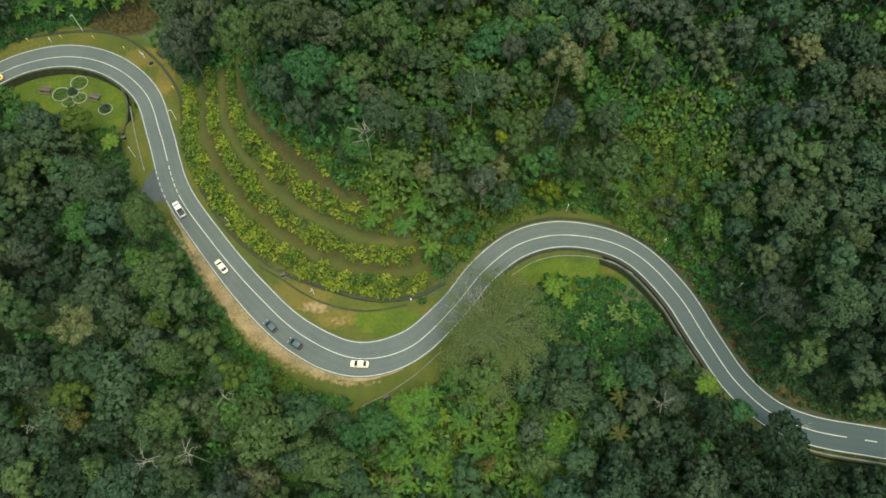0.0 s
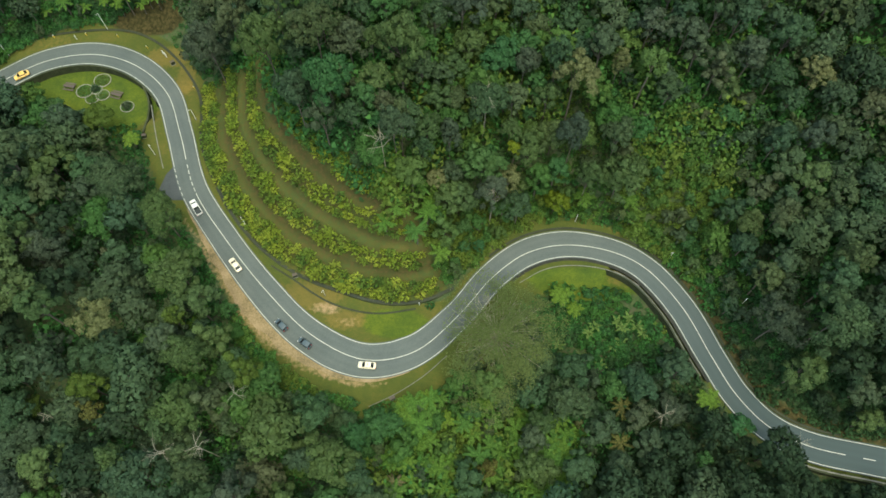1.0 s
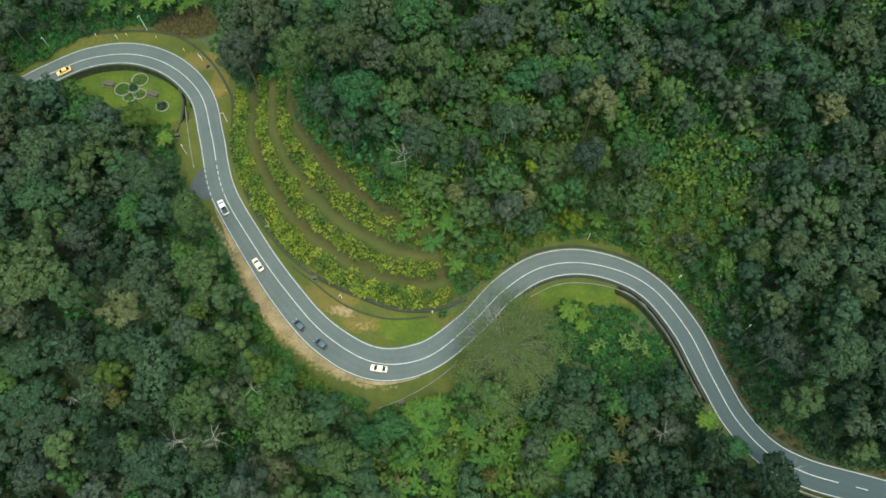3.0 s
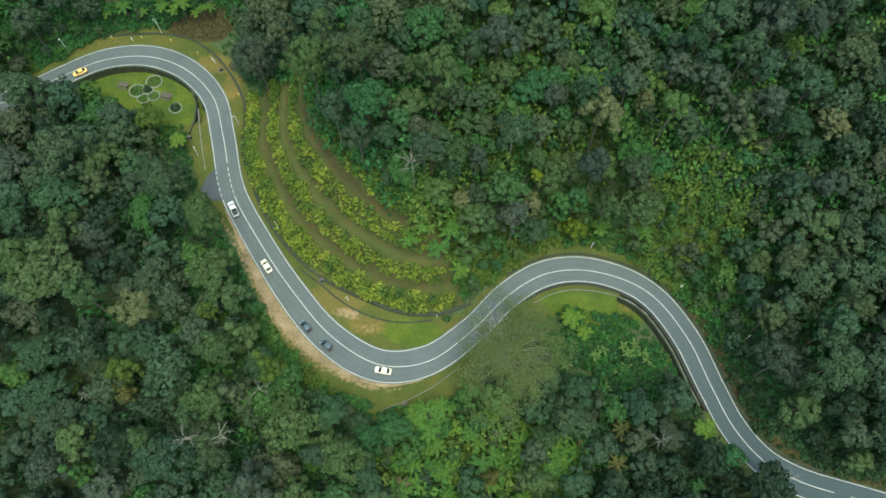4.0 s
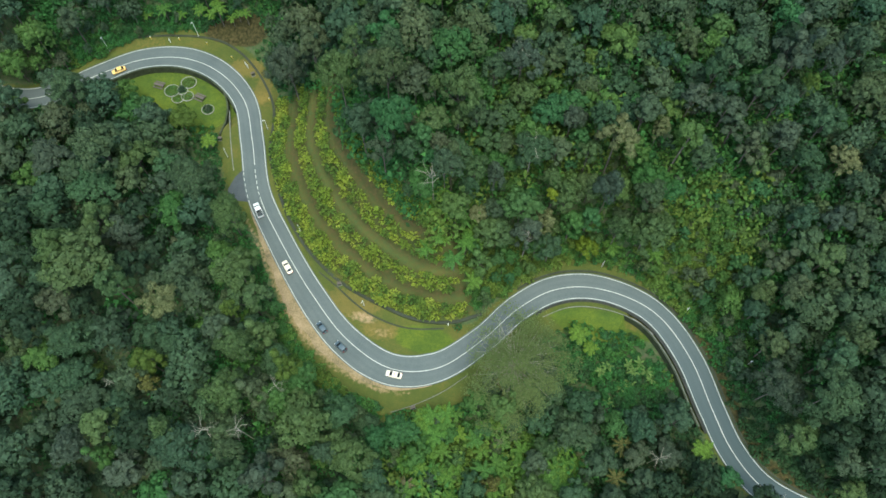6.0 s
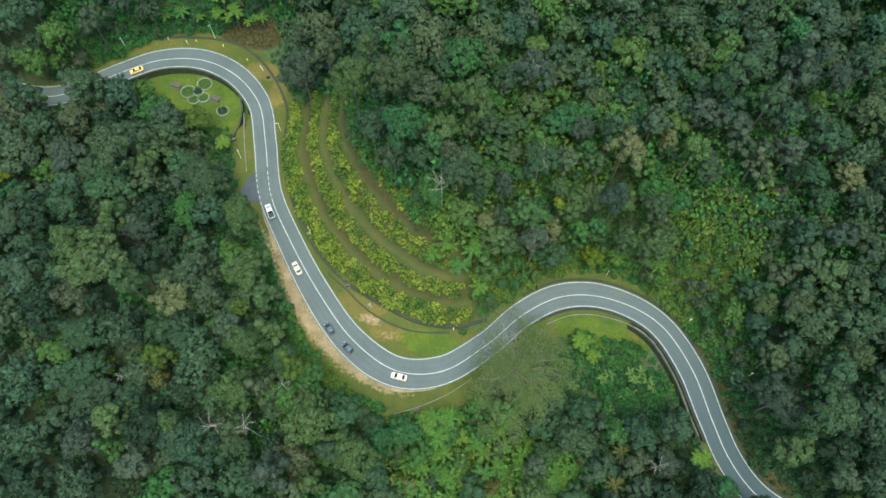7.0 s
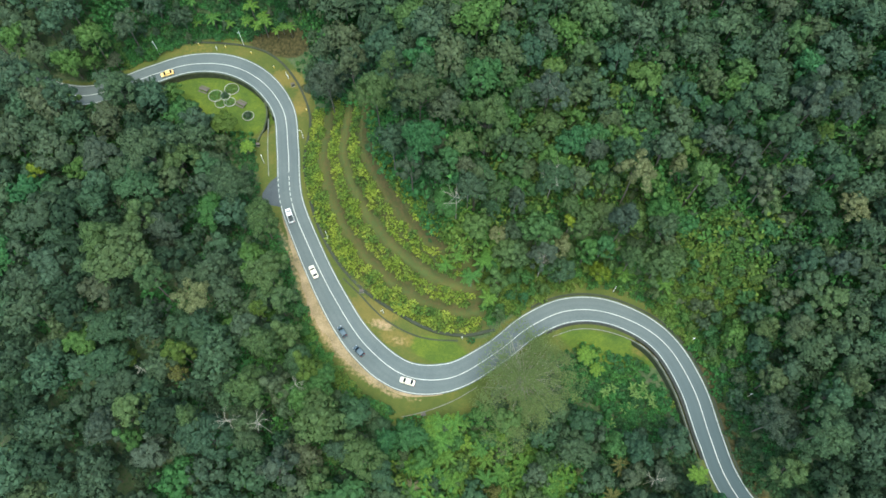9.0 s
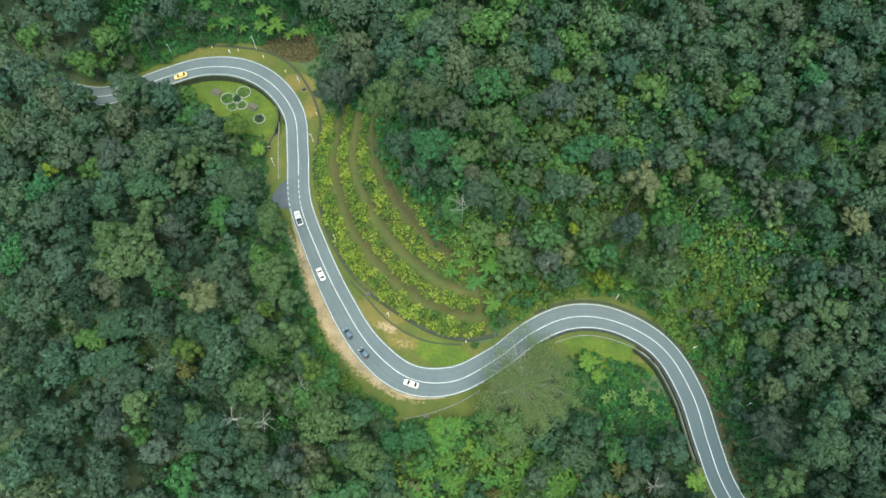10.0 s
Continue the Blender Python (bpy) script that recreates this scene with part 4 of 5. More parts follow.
own_tree(28.4, 41.6, (4.8, 17, 9.5, 44, 3400, 0.42, 0.9), M_BLUEGREEN, 95, 1.0, "broadleaf_tree", "rounded blue-green tree at the edge of the planted hollow")
own_tree(-108.5, 106.5, (3.6, 12, 6, 26, 2000, 0.46, 1.1), M_BRIGHT, 97, 1.0, "broadleaf_tree", "fresh light-green tree at the edge of the picnic lawn")
own_tree(2.0, 80.5, (3.8, 12, 6, 28, 2200, 0.45, 1.1), M_OLIVE, 98, 1.0, "broadleaf_tree", "olive-yellow young tree on the slope above the bend")
own_tree(12.5, 81.0, (3.2, 10, 4.5, 24, 1900, 0.45, 1.1), M_BRIGHT, 99, 1.0, "broadleaf_tree", "fresh green young tree on the slope above the bend")
own_tree(65.6, 30.6, (3.3, 9, 3.5, 26, 1900, 0.44, 1.1), M_BRIGHT, 100, 1.0, "broadleaf_tree", "fresh green young tree beside the lower road edge")
own_tree(9.2, 18.9, (2.4, 11, 6, 20, 1000, 0.42, 1.1), M_ORANGE, 96, 1.0, "flowering_tree", "small bush-like tree tinged with orange-yellow flowers")


# placed so that the crowns hide the far road from the camera
for i, (x, y, r, top, mat) in enumerate(((-126.5, 103.5, 4.6, 19, M_MID), (-142.5, 97.0, 5.0, 20, M_DARK), (-151.0, 98.5, 5.2, 19, M_MID), (-159.5, 100.5, 5.0, 20, M_DARK), (-168.0, 103.0, 4.8, 19, M_MID), (-136.5, 128.5, 4.2, 16, M_DARK))):
    own_tree(x, y, (r, top, 9.5, 44, 2600, 0.54, 1.0), mat, 81 + i, 1.0, "broadleaf_tree", "tall broadleaf tree beside the far road", 60 * i)


def sparse_tree():
    """A broad, thin-leaved tree whose outer twigs reach over the road."""
    rng = np.random.default_rng(90)
    n = 420
    a, u = rng.uniform(0, 2 * math.pi, n), np.sqrt(rng.random(n)) * np.where(rng.random(n) < 0.4, 1.0, 0.82)
    rad = u * (15.0 + 2.2 * np.sin(3 * a + 1) + 1.2 * np.sin(7 * a))
    z = 10.0 + 6.5 * np.sqrt(np.clip(1 - u * u, 0, 1)) * rng.uniform(0.5, 1.0, n)
    tips = np.stack([np.cos(a) * rad * 0.92, np.sin(a) * rad * 1.18, z], 1)
    over = smooth(2, 14, tips[:, 1] - 0.35 * tips[:, 0])
    count = (rng.uniform(40, 105, n) * np.clip(1.05 - 0.62 * over - 0.4 * smooth(2, -8, tips[:, 0]), 0.35, 1)).astype(int)
    c = np.repeat(tips, count, axis=0)
    c = c + rng.normal(size=c.shape) * np.array([0.75, 0.75, 0.35])
    crown = leaf_mesh("crown", leaf_tris(c, rng.normal(size=c.shape) * 0.45 + (0, 0, 1.0), 0.23, rng), M_THIN, rng, soft=c / (22, 22, 14) + rng.normal(size=c.shape) * 0.35 + (0, 0, 0.5))
    parts = [tube([(0, 0, -1), (0.3, 0, 6), (0, 0.4, 12)], [0.45, 0.36, 0.22])]
    for i in range(70):
        b = i * 2.399
        ln = rng.uniform(5, 13.5)
        p0 = np.array([0.1, 0.2, rng.uniform(6, 11.5)])
        p2 = np.array([math.cos(b) * ln * 0.92, math.sin(b) * ln * 1.12, rng.uniform(10.5, 14)])
        p1 = (p0 + p2) / 2 + rng.normal(size=3) * 0.5
        parts.append(tube([p0, p1, p2], [0.15, 0.09, 0.03], 4))
        for j in range(6 if p2[0] < 0 else 3):
            q0 = p0 + (p2 - p0) * rng.uniform(0.5, 0.95)
            q2 = q0 + np.array([*rng.normal(size=2) * 1.6, rng.uniform(0.2, 1.6)])
            parts.append(tube([q0, (q0 + q2) / 2, q2], [0.05, 0.035, 0.015], 3))
    trunk = plain_mesh("trunk", parts, M_DEADWOOD)
    plant((trunk, crown), 11.0, 48.5, 1, 0, "thin_leaved_tree", "broad thin-leaved olive tree with see-through twigs over the road")


sparse_tree()


# ---- tree ferns, banana plants ----
def frond(rng, a, length, rise, droop, width, pairs, blade=False):
    """One arched frond from the origin: triangles."""
    t = np.linspace(0, 1, pairs + 1)
    out = np.array([math.cos(a), math.sin(a), 0])
    side = np.array([-math.sin(a), math.cos(a), 0])
    path = out * (length * t * (1 - 0.12 * t))[:, None] + np.array([0, 0, 1.0]) * (rise * t - droop * t * t)[:, None]
    tri = []
    for i in range(pairs):
        w = width * (math.sin(math.pi * min(1, 0.12 + 0.88 * t[i])) ** 0.7)
        for sg in (-1, 1):
            if blade:
                w1 = width * (math.sin(math.pi * min(1, 0.12 + 0.88 * t[i + 1])) ** 0.7)
                p, q = path[i], path[i + 1]
                dp = np.array([0, 0, 0.12 * w])
                tri += [[p, p + sg * side * w + dp, q], [q, p + sg * side * w + dp, q + sg * side * w1 + dp]]
            else:
                p = path[i]
                tip = p + sg * side * w + out * w * 0.45 - np.array([0, 0, 0.25 * w])
                tri.append([p - 0.35 * (path[i + 1] - p), path[i + 1], tip])
    return np.array(tri).reshape(-1, 3)


def rosette(seed, fronds, length, rise, droop, width, pairs, stem, girth, mat, blade=False):
    rng = np.random.default_rng(seed)
    v = np.vstack([frond(rng, i * 2.399 + rng.normal() * 0.12, length * rng.uniform(0.8, 1.1), rise * rng.uniform(0.6, 1.3), droop * rng.uniform(0.8, 1.2), width, pairs, blade) for i in range(fronds)])
    crown = leaf_mesh("fronds", v + (0, 0, stem), mat, rng)
    trunk = plain_mesh("trunk", [tube([(0, 0, -0.6), (0.1, 0.05, stem * 0.5), (0, 0, stem + 0.05)], [girth * 1.3, girth, girth * 0.9])], M_BARK)
    return trunk, crown


FERNS = [rosette(101, 9, 3.2, 0.9, 1.2, 0.58, 10, 6.0, 0.13, M_FERN), rosette(102, 8, 2.9, 0.8, 1.0, 0.55, 9, 4.6, 0.12, M_FERN), rosette(103, 10, 3.5, 1.1, 1.4, 0.60, 11, 7.0, 0.14, M_FERN)]
FERN_SPOTS = [(-7.5, 32.9), (-10.8, 31.6), (-4.0, 33.4), (8.6, 34.2), (-1.6, 34.4), (-13.2, 29.0), (-6.7, 24.8), (15.0, 25.0), (18.6, 25.6), (25.6, 25.0),
              (-13.8, 77.0), (-11.4, 80.9), (-3.2, 68.2), (-20.8, 85.5), (-8.6, 70.3), (-114.2, 142.5), (-109.6, 143.4), (-103.3, 144.5), (-97.2, 146.1), (-120.2, 141.3)]
rng = np.random.default_rng(77)
for cx, cy, rx, ry, n in ((9, 23, 24, 10, 95), (-8, 76, 9, 9, 16), (-104, 147, 18, 4, 10), (33, 86, 18, 1.5, 4), (-60, 50, 3, 6, 3)):
    FERN_SPOTS += [(cx + rx * rng.uniform(-1, 1), cy + ry * rng.uniform(-1, 1)) for _ in range(n)]
for i, (x, y) in enumerate(FERN_SPOTS):
    plant(FERNS[i % 3], x, y, rng.uniform(0.8, 1.15), rng.uniform(0, 360), "tree_fern", "bright green tree fern with a star of arching fronds", "tree fern", "tree ferns", ("trunk", "fronds"))
DEAD_FERN = rosette(104, 12, 3.0, 0.4, 1.8, 0.34, 9, 7.0, 0.13, M_DRY)
plant(DEAD_FERN, -11.1, 15.6, 1.0, 0, "tree_fern", "dead tree fern with drooping dry brown fronds", "tree fern", "tree ferns", ("trunk", "fronds"))
BIG_FERN = rosette(106, 13, 3.0, 0.8, 1.1, 0.62, 11, 4.6, 0.13, M_LIMEFERN)
for x, y, k in ((60.2, 36.2, 1.3), (-87.6, 100.6, 1.15), (27.0, 61.3, 1.3), (31.2, 59.4, 1.0), (-5.2, 33.6, 1.15), (9.4, 35.2, 1.15), (-0.6, 30.0, 1.0), (-9.6, 32.6, 1.0)):
    plant(BIG_FERN, x, y, k, 40 * k + x, "tree_fern", "large lime-green tree fern spreading over its neighbours", "tree fern", "tree ferns", ("trunk", "fronds"))
STRAW_FERN = rosette(105, 11, 3.4, 0.8, 1.5, 0.42, 10, 6.5, 0.13, M_STRAW)
for x, y, k in ((40.2, 26.3, 1.2), (41.2, 34.8, 1.1)):
    plant(STRAW_FERN, x, y, k, 90 * k, "tree_fern", "yellowing tree fern with straw-coloured fronds", "tree fern", "tree ferns", ("trunk", "fronds"))
BANANA = [rosette(111, 8, 2.3, 2.0, 1.9, 0.30, 7, 1.6, 0.14, M_BANANA, True), rosette(112, 7, 2.0, 2.2, 1.5, 0.28, 7, 1.3, 0.12, M_BANANA, True)]
for i, (x, y) in enumerate([(35.4, 54.6), (42.4, 57.2), (43.8, 55.6), (47.0, 55.8), (48.6, 54.4), (43.2, 52.4), (41.2, 51.6), (27.6, 51.2), (38.2, 46.2), (54.0, 47.5), (37.0, 56.2), (45.2, 58.0)]):
    plant(BANANA[i % 2], x, y, 1.05, i * 77, "banana_plant", "banana plant with long pale green leaves in the hollow", "plant", "banana plants in the hollow", ("stem", "leaf_crown"))

# ---- terraced garden: shrubs in bands between the paths ----
def shrub_mesh(seed, r, h, count, size):
    rng = np.random.default_rng(seed)
    dv = rng.normal(size=(count, 3))
    dv[:, 2] = np.abs(dv[:, 2])
    dv /= np.linalg.norm(dv, axis=1)[:, None]
    lump = 1 + 0.25 * np.sin(3 * np.arctan2(dv[:, 1], dv[:, 0]) + seed)
    c = dv * np.array([r, r, h]) * (lump * rng.uniform(0.65, 1.05, count))[:, None] + (0, 0, 0.1)
    return leaf_tris(c, dv + rng.normal(size=(count, 3)) * 0.5 + (0, 0, 0.3), size, rng)


def clump_mesh(seed, stems):
    """A leafy clump: long pointed blades arching out from leaning stems."""
    rng = np.random.default_rng(seed)
    out = []
    for i in range(stems):
        b, u = i * 2.399, 0.75 * math.sqrt((i + 0.5) / stems)
        foot = np.array([math.cos(b) * u, math.sin(b) * u, rng.uniform(0.35, 1.25) * (1.25 - u)])
        blade = frond(rng, b + rng.normal() * 0.9, rng.uniform(0.5, 0.9), rng.uniform(0.25, 0.75), rng.uniform(0.25, 0.7), rng.uniform(0.15, 0.22), 2, True)
        out.append(blade + foot)
    t = np.vstack(out).reshape(-1, 3, 3)
    down = np.cross(t[:, 1] - t[:, 0], t[:, 2] - t[:, 0])[:, 2] < 0
    t[down] = t[down][:, ::-1]
    return t.reshape(-1, 3)


def outward(v):
    """Soft normals of a low bush: out from its foot and up."""
    m = v.reshape(-1, 3, 3).mean(1)
    m = m / np.linalg.norm(m, axis=1)[:, None] + (0, 0, 0.5)
    return m / np.linalg.norm(m, axis=1)[:, None]


def facing(v):
    """The way each leaf faces, upwards."""
    t = v.reshape(-1, 3, 3)
    m = np.cross(t[:, 1] - t[:, 0], t[:, 2] - t[:, 0])
    m = m / np.linalg.norm(m, axis=1)[:, None]
    return m * np.where(m[:, 2:] < 0, -1, 1)


def scatter(n, x0, x1, y0, y1, gap, ok, seed):
    """Random places at least gap apart for which ok() holds."""
    rng = np.random.default_rng(seed)
    x, y = rng.uniform(x0, x1, n), rng.uniform(y0, y1, n)
    good = ok(x, y)
    cells, out = {}, []
    for a, b in zip(x[good], y[good]):
        i, j = int(a // gap), int(b // gap)
        if all((a - p)**2 + (b - q)**2 >= gap * gap for di in (-1, 0, 1) for dj in (-1, 0, 1) for p, q in cells.get((i + di, j + dj), ())):
            cells.setdefault((i, j), []).append((a, b))
            out.append((a, b))
    return out


def in_bands(x, y):
    e, f = terrace_depth(x, y)
    wob = 0.3 * np.sin(x * 0.5) * np.cos(y * 0.43)
    band = np.zeros(len(e), bool)
    for a, b in ((0.9, 4.7), (8.9, 11.4), (15.7, 18.2), (22.6, 26.5)):
        band |= (e > a + wob) & (e < b + wob)
    return band & (f > 0.005) & (f < 0.96 - 0.12 * smooth(10, 22, e))


SHRUB_SPOTS = sorted(scatter(60000, -76, 6, 56, 130, 1.22, in_bands, 3), key=lambda p: math.hypot(p[0] + 30, p[1] - 66))
rng = np.random.default_rng(31)
SHRUBS = []
for i in range(5):
    v = clump_mesh(120 + i, 34)
    SHRUBS.append(leaf_mesh("garden_shrub", v, M_SHRUB, rng, soft=0.2 * outward(v) + 0.9 * facing(v), each=8))
for i, (x, y) in enumerate(SHRUB_SPOTS[:300]):
    ob = new("garden_shrub", SHRUBS[i % 5])
    z = float(height([x], [y])[0])
    ob.matrix_world = pose(x, y, z - 0.1, 0, 0, rng.uniform(0, 360))
    k = rng.uniform(0.75, 1.5)
    ob.scale = (k, k, k * rng.uniform(0.8, 1.7))
    tagged(ob, "leafy yellow-green garden shrub on a terrace bank", "shrub", "shrubs on the terraces")


def leaf_mass(name, spots, shapes, mat, label, category, tint, seed, lo, hi, each=1):
    """Plants too many to count, as one mass."""
    rng = np.random.default_rng(seed)
    sp = np.array(spots)
    zs = height(sp[:, 0], sp[:, 1])
    vs, ts, ns = [], [], []
    soft = [0.5 * outward(v) + 0.6 * facing(v) for v in shapes]
    for (x, y), z in zip(spots, zs):
        pick = rng.integers(len(shapes))
        v = shapes[pick]
        a, k = rng.uniform(0, 6.28), rng.uniform(lo, hi)
        c, sn = math.cos(a) * k, math.sin(a) * k
        vs.append(v @ np.array([[c, sn, 0], [-sn, c, 0], [0, 0, k * rng.uniform(0.8, 1.3)]]) + (x, y, z - 0.1))
        ns.append(soft[pick] @ np.array([[math.cos(a), math.sin(a), 0], [-math.sin(a), math.cos(a), 0], [0, 0, 1]]))
        ts.append(np.full(len(v) // 3, np.clip(tint(x, y) + rng.normal() * 0.16, 0, 1)))
    return tagged(new(name, leaf_mesh(name, np.vstack(vs), mat, rng, np.concatenate(ts), np.vstack(ns), each)), label, category, kind="stuff")


if len(SHRUB_SPOTS) > 300:
    leaf_mass("terrace_planting", SHRUB_SPOTS[300:], [clump_mesh(130 + i, 30) for i in range(4)], M_PLANTING, "yellow-green shrubs filling the terrace banks", "shrubs", lambda x, y: 0.5 + 0.25 * math.sin(x * 0.22 + 1) * math.cos(y * 0.19) + 0.15 * math.sin(x * 0.5 - y * 0.4), 5, 0.85, 1.5, 8)


def wild(x, y):
    d, st = near_road(x, y)
    e, f = terrace_depth(x, y)
    up = along(st, [-140, 5, 0, 6.4, 14, 9, 24, 11.5, 45, 11.5, 60, 10, 75, 8, 110, 12, 120, 18, 168, 18, 176, 6.4, 200, 5.9, 212, 8.0, 228, 5.9, 240, 5.0, 310, 5.0])
    dn = along(st, [-140, 5, -3, 5, 0, 19, 54, 19, 57, 11, 62, 11, 85, 9.5, 92, 6.5, 110, 8.0, 122, 8.6, 130, 10.5, 140, 10.5, 150, 10.5, 165, 11.5, 175, 9.5, 200, 10, 225, 10.5, 240, 6.5, 310, 5.8])
    ok = np.where(d > 0, d > up, -d > dn)
    ok &= ~((f > np.where(e > 1, 0.03, 0.01)) & (f < 0.99) & (e > -2) & (e < 23))
    ok &= np.hypot((x + 103.5) / 18.5, (y - 115.5) / 10.0) > 1
    ok &= np.hypot((x + 91) / 11, (y - 141) / 5) > 1
    return ok & ((np.abs(d) < 24) | ((d > 0) & (d < 48)) | (leaf_lightness(x, y) > 0.55) | (blob(x, y, -118, 150, 26, 12) > 0.35))


leaf_mass("undergrowth", scatter(70000, -150, 115, 5, 165, 1.5, wild, 9), [shrub_mesh(140 + i, 1.1, 1.3, 62, 0.43) for i in range(6)], M_SCRUB,
          "mixed green undergrowth between the trees and the road", "undergrowth", lambda x, y: leaf_lightness(x, y) * 1.0 - 0.12, 6, 0.6, 1.5)


def young_slope(x, y):
    d, st = near_road(x, y)
    ok, k = wild(x, y), 1 + shoulders(x, y) / 160
    x, y = x * k, y * k
    return ok & ((blob(x, y, 57, 90, 16, 22) > 0.35) | (blob(x, y, -118, 150, 26, 12) > 0.35) | (blob(x, y, 10, 78, 14, 8) > 0.35) | (blob(x, y, -138, 131, 16, 10) > 0.35) | ((d > 8) & (d < 17) & (st > 185) & (st < 330)) | ((d < -10.5) & (d > -14) & (st > 128) & (st < 152)) | ((d < -8) & (blob(x, y, 40, 54, 18, 12) > 0.4)))


leaf_mass("slope_bushes", scatter(60000, -150, 110, 30, 165, 1.9, young_slope, 19), [np.vstack([shrub_mesh(150 + i * 7 + j, 0.9, 1.1, 72, 0.38) + (0.9 * math.cos(j * 2.2 + i), 0.9 * math.sin(j * 2.2 + i), 0.5 + 0.5 * (j % 2)) for j in range(3)]) for i in range(5)], M_SCRUB,
          "fresh yellow-green bushes and creepers on the young slope", "bushes", lambda x, y: leaf_lightness(x, y) * 0.95 + 0.05 - 0.26 * blob(x, y, 42, 54, 18, 12), 7, 0.7, 1.5)


# ---- walls, drains and kerbs along the road ----
def structure(ob, label, category):
    return tagged(ob, label, category, kind="structure")


def road_run(a, b, off):
    """Points at an offset from the centre line (+ uphill) between two stations."""
    k = np.linspace(a, b, max(3, int((b - a) / 1.0)))
    p = np.stack([np.interp(k, STATION, ROAD[:, i]) for i in (0, 1)], 1)
    n = np.stack([np.interp(k, STATION, NOR[:, i]) for i in (0, 1)], 1)
    return p + n * np.broadcast_to(off if np.ndim(off) == 0 else np.interp(k, STATION, off), len(k))[:, None]


def strip(name, pts, width, top, bottom, mat, label, category):
    return structure(ribbon(name, np.asarray(pts, float), width / 2, width / 2, top, bottom, mat), label, category)


strip("retaining_wall", road_run(-4, 54, -(LOWER + 0.62)), 0.45, 0.10, -3.4, M_MOSSY, "dark mossy concrete retaining wall below the road edge", "wall")
strip("retaining_wall", spline([(-89.4, 119.6), (-87.3, 115.8), (-86.2, 110.3), (-86.6, 105.1)], 1.0), 0.5, 0.05, -3.2, M_MOSSY, "dark mossy concrete wall running down to the lawn", "wall")
strip("retaining_wall", road_run(226, 268, -(LOWER + 2.05)), 0.35, 0.10, -5.0, M_MOSSY, "dark concrete retaining wall above the planted hollow", "wall")
strip("retaining_wall", road_run(292, 330, -(LOWER + 1.6)), 0.4, 0.06, -5.0, M_MOSSY, "dark concrete retaining wall below the road", "wall")
KERB = spline([(17.2, 64.9), (23.2, 68.6), (29.4, 70.1), (37.9, 69.7), (43.2, 68.0), (47.5, 65.3)], 1.0)
k = np.arange(90, 163, 0.8)
w = along(k, [90, 0.2, 100, 1.2, 112, 2.2, 124, 3.3, 138, 1.9, 150, 1.0, 162, 0.2]) * (1 + 0.12 * np.sin(k * 0.9) + 0.10 * np.sin(k * 0.37 + 1))
run = np.stack([np.interp(k, STATION, ROAD[:, i] - NOR[:, i] * (LOWER + 0.33)) for i in (0, 1)], 1)
structure(ribbon("sandy_shoulder", run, 0.0, w, 0.035, -0.5, M_SAND), "bare sandy earth shoulder along the outside of the bend", "shoulder")
strip("kerb", KERB, 0.17, 0.12, -0.4, M_CONCRETE, "pale concrete kerb beside the grass", "kerb")
strip("kerb", road_run(229, 266, -(LOWER + 1.7)), 0.15, 0.12, -0.4, M_CONCRETE, "pale concrete kerb on top of the retaining wall", "kerb")
strip("kerb", road_run(292, 330, -(LOWER + 1.25)), 0.3, 0.25, -0.4, M_CONCRETE, "pale concrete kerb along the road", "kerb")
strip("shoulder", road_run(196, 268, -(LOWER + 0.7)), 0.7, -0.02, -0.4, M_SHOULDER, "dark shoulder strip inside the bend", "pavement")
strip("kerb", spline([(-18.7, 32.4), (-12.3, 35.8), (-5.8, 40.4), (-0.6, 45.4)], 1.0), 0.15, 0.22, -1.5, M_CONCRETE, "thin pale concrete kerb on the grass verge", "kerb")
strip("kerb", spline([(-86.0, 113.8), (-82.7, 104.0), (-80.4, 98.0), (-78.7, 93.8)], 1.0), 0.22, 0.15, -0.6, M_CONCRETE, "thin pale concrete kerb along the grass strip", "kerb")


def drain(pts, width, label):
    """An open storm drain: two side walls and a dark floor."""
    t = np.gradient(pts, axis=0)
    n = np.stack([-t[:, 1], t[:, 0]], 1) / np.linalg.norm(t, axis=1)[:, None]
    root = structure(new("storm_drain"), label, "drain")
    lie = np.max([height(*(pts + n * k * width).T) - plane(*(pts + n * k * width).T) for k in (-0.5, -0.25, 0, 0.25, 0.5)], axis=0)
    lie = np.maximum(np.convolve(np.pad(lie, 3, "edge"), np.ones(7) / 7, "valid"), lie) + 0.08
    for sg in (-1, 1):
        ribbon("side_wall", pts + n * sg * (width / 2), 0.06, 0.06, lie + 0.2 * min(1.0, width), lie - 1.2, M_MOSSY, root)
    ribbon("channel_floor", pts, width / 2 - 0.06, width / 2 - 0.06, lie, lie - 0.8, M_CHANNEL, root, "dark channel floor")


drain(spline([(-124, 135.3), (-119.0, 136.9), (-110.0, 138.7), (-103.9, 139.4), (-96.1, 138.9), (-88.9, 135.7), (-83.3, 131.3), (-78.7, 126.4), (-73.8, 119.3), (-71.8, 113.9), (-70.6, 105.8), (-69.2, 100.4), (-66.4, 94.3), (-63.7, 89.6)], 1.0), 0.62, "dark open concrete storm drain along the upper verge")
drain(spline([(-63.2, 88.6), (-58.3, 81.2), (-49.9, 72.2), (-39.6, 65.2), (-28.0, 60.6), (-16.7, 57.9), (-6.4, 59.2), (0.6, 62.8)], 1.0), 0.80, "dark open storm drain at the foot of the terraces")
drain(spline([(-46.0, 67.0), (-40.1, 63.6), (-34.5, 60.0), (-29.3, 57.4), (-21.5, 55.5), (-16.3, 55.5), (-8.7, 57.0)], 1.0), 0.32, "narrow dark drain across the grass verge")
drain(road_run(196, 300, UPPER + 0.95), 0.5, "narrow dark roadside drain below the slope")


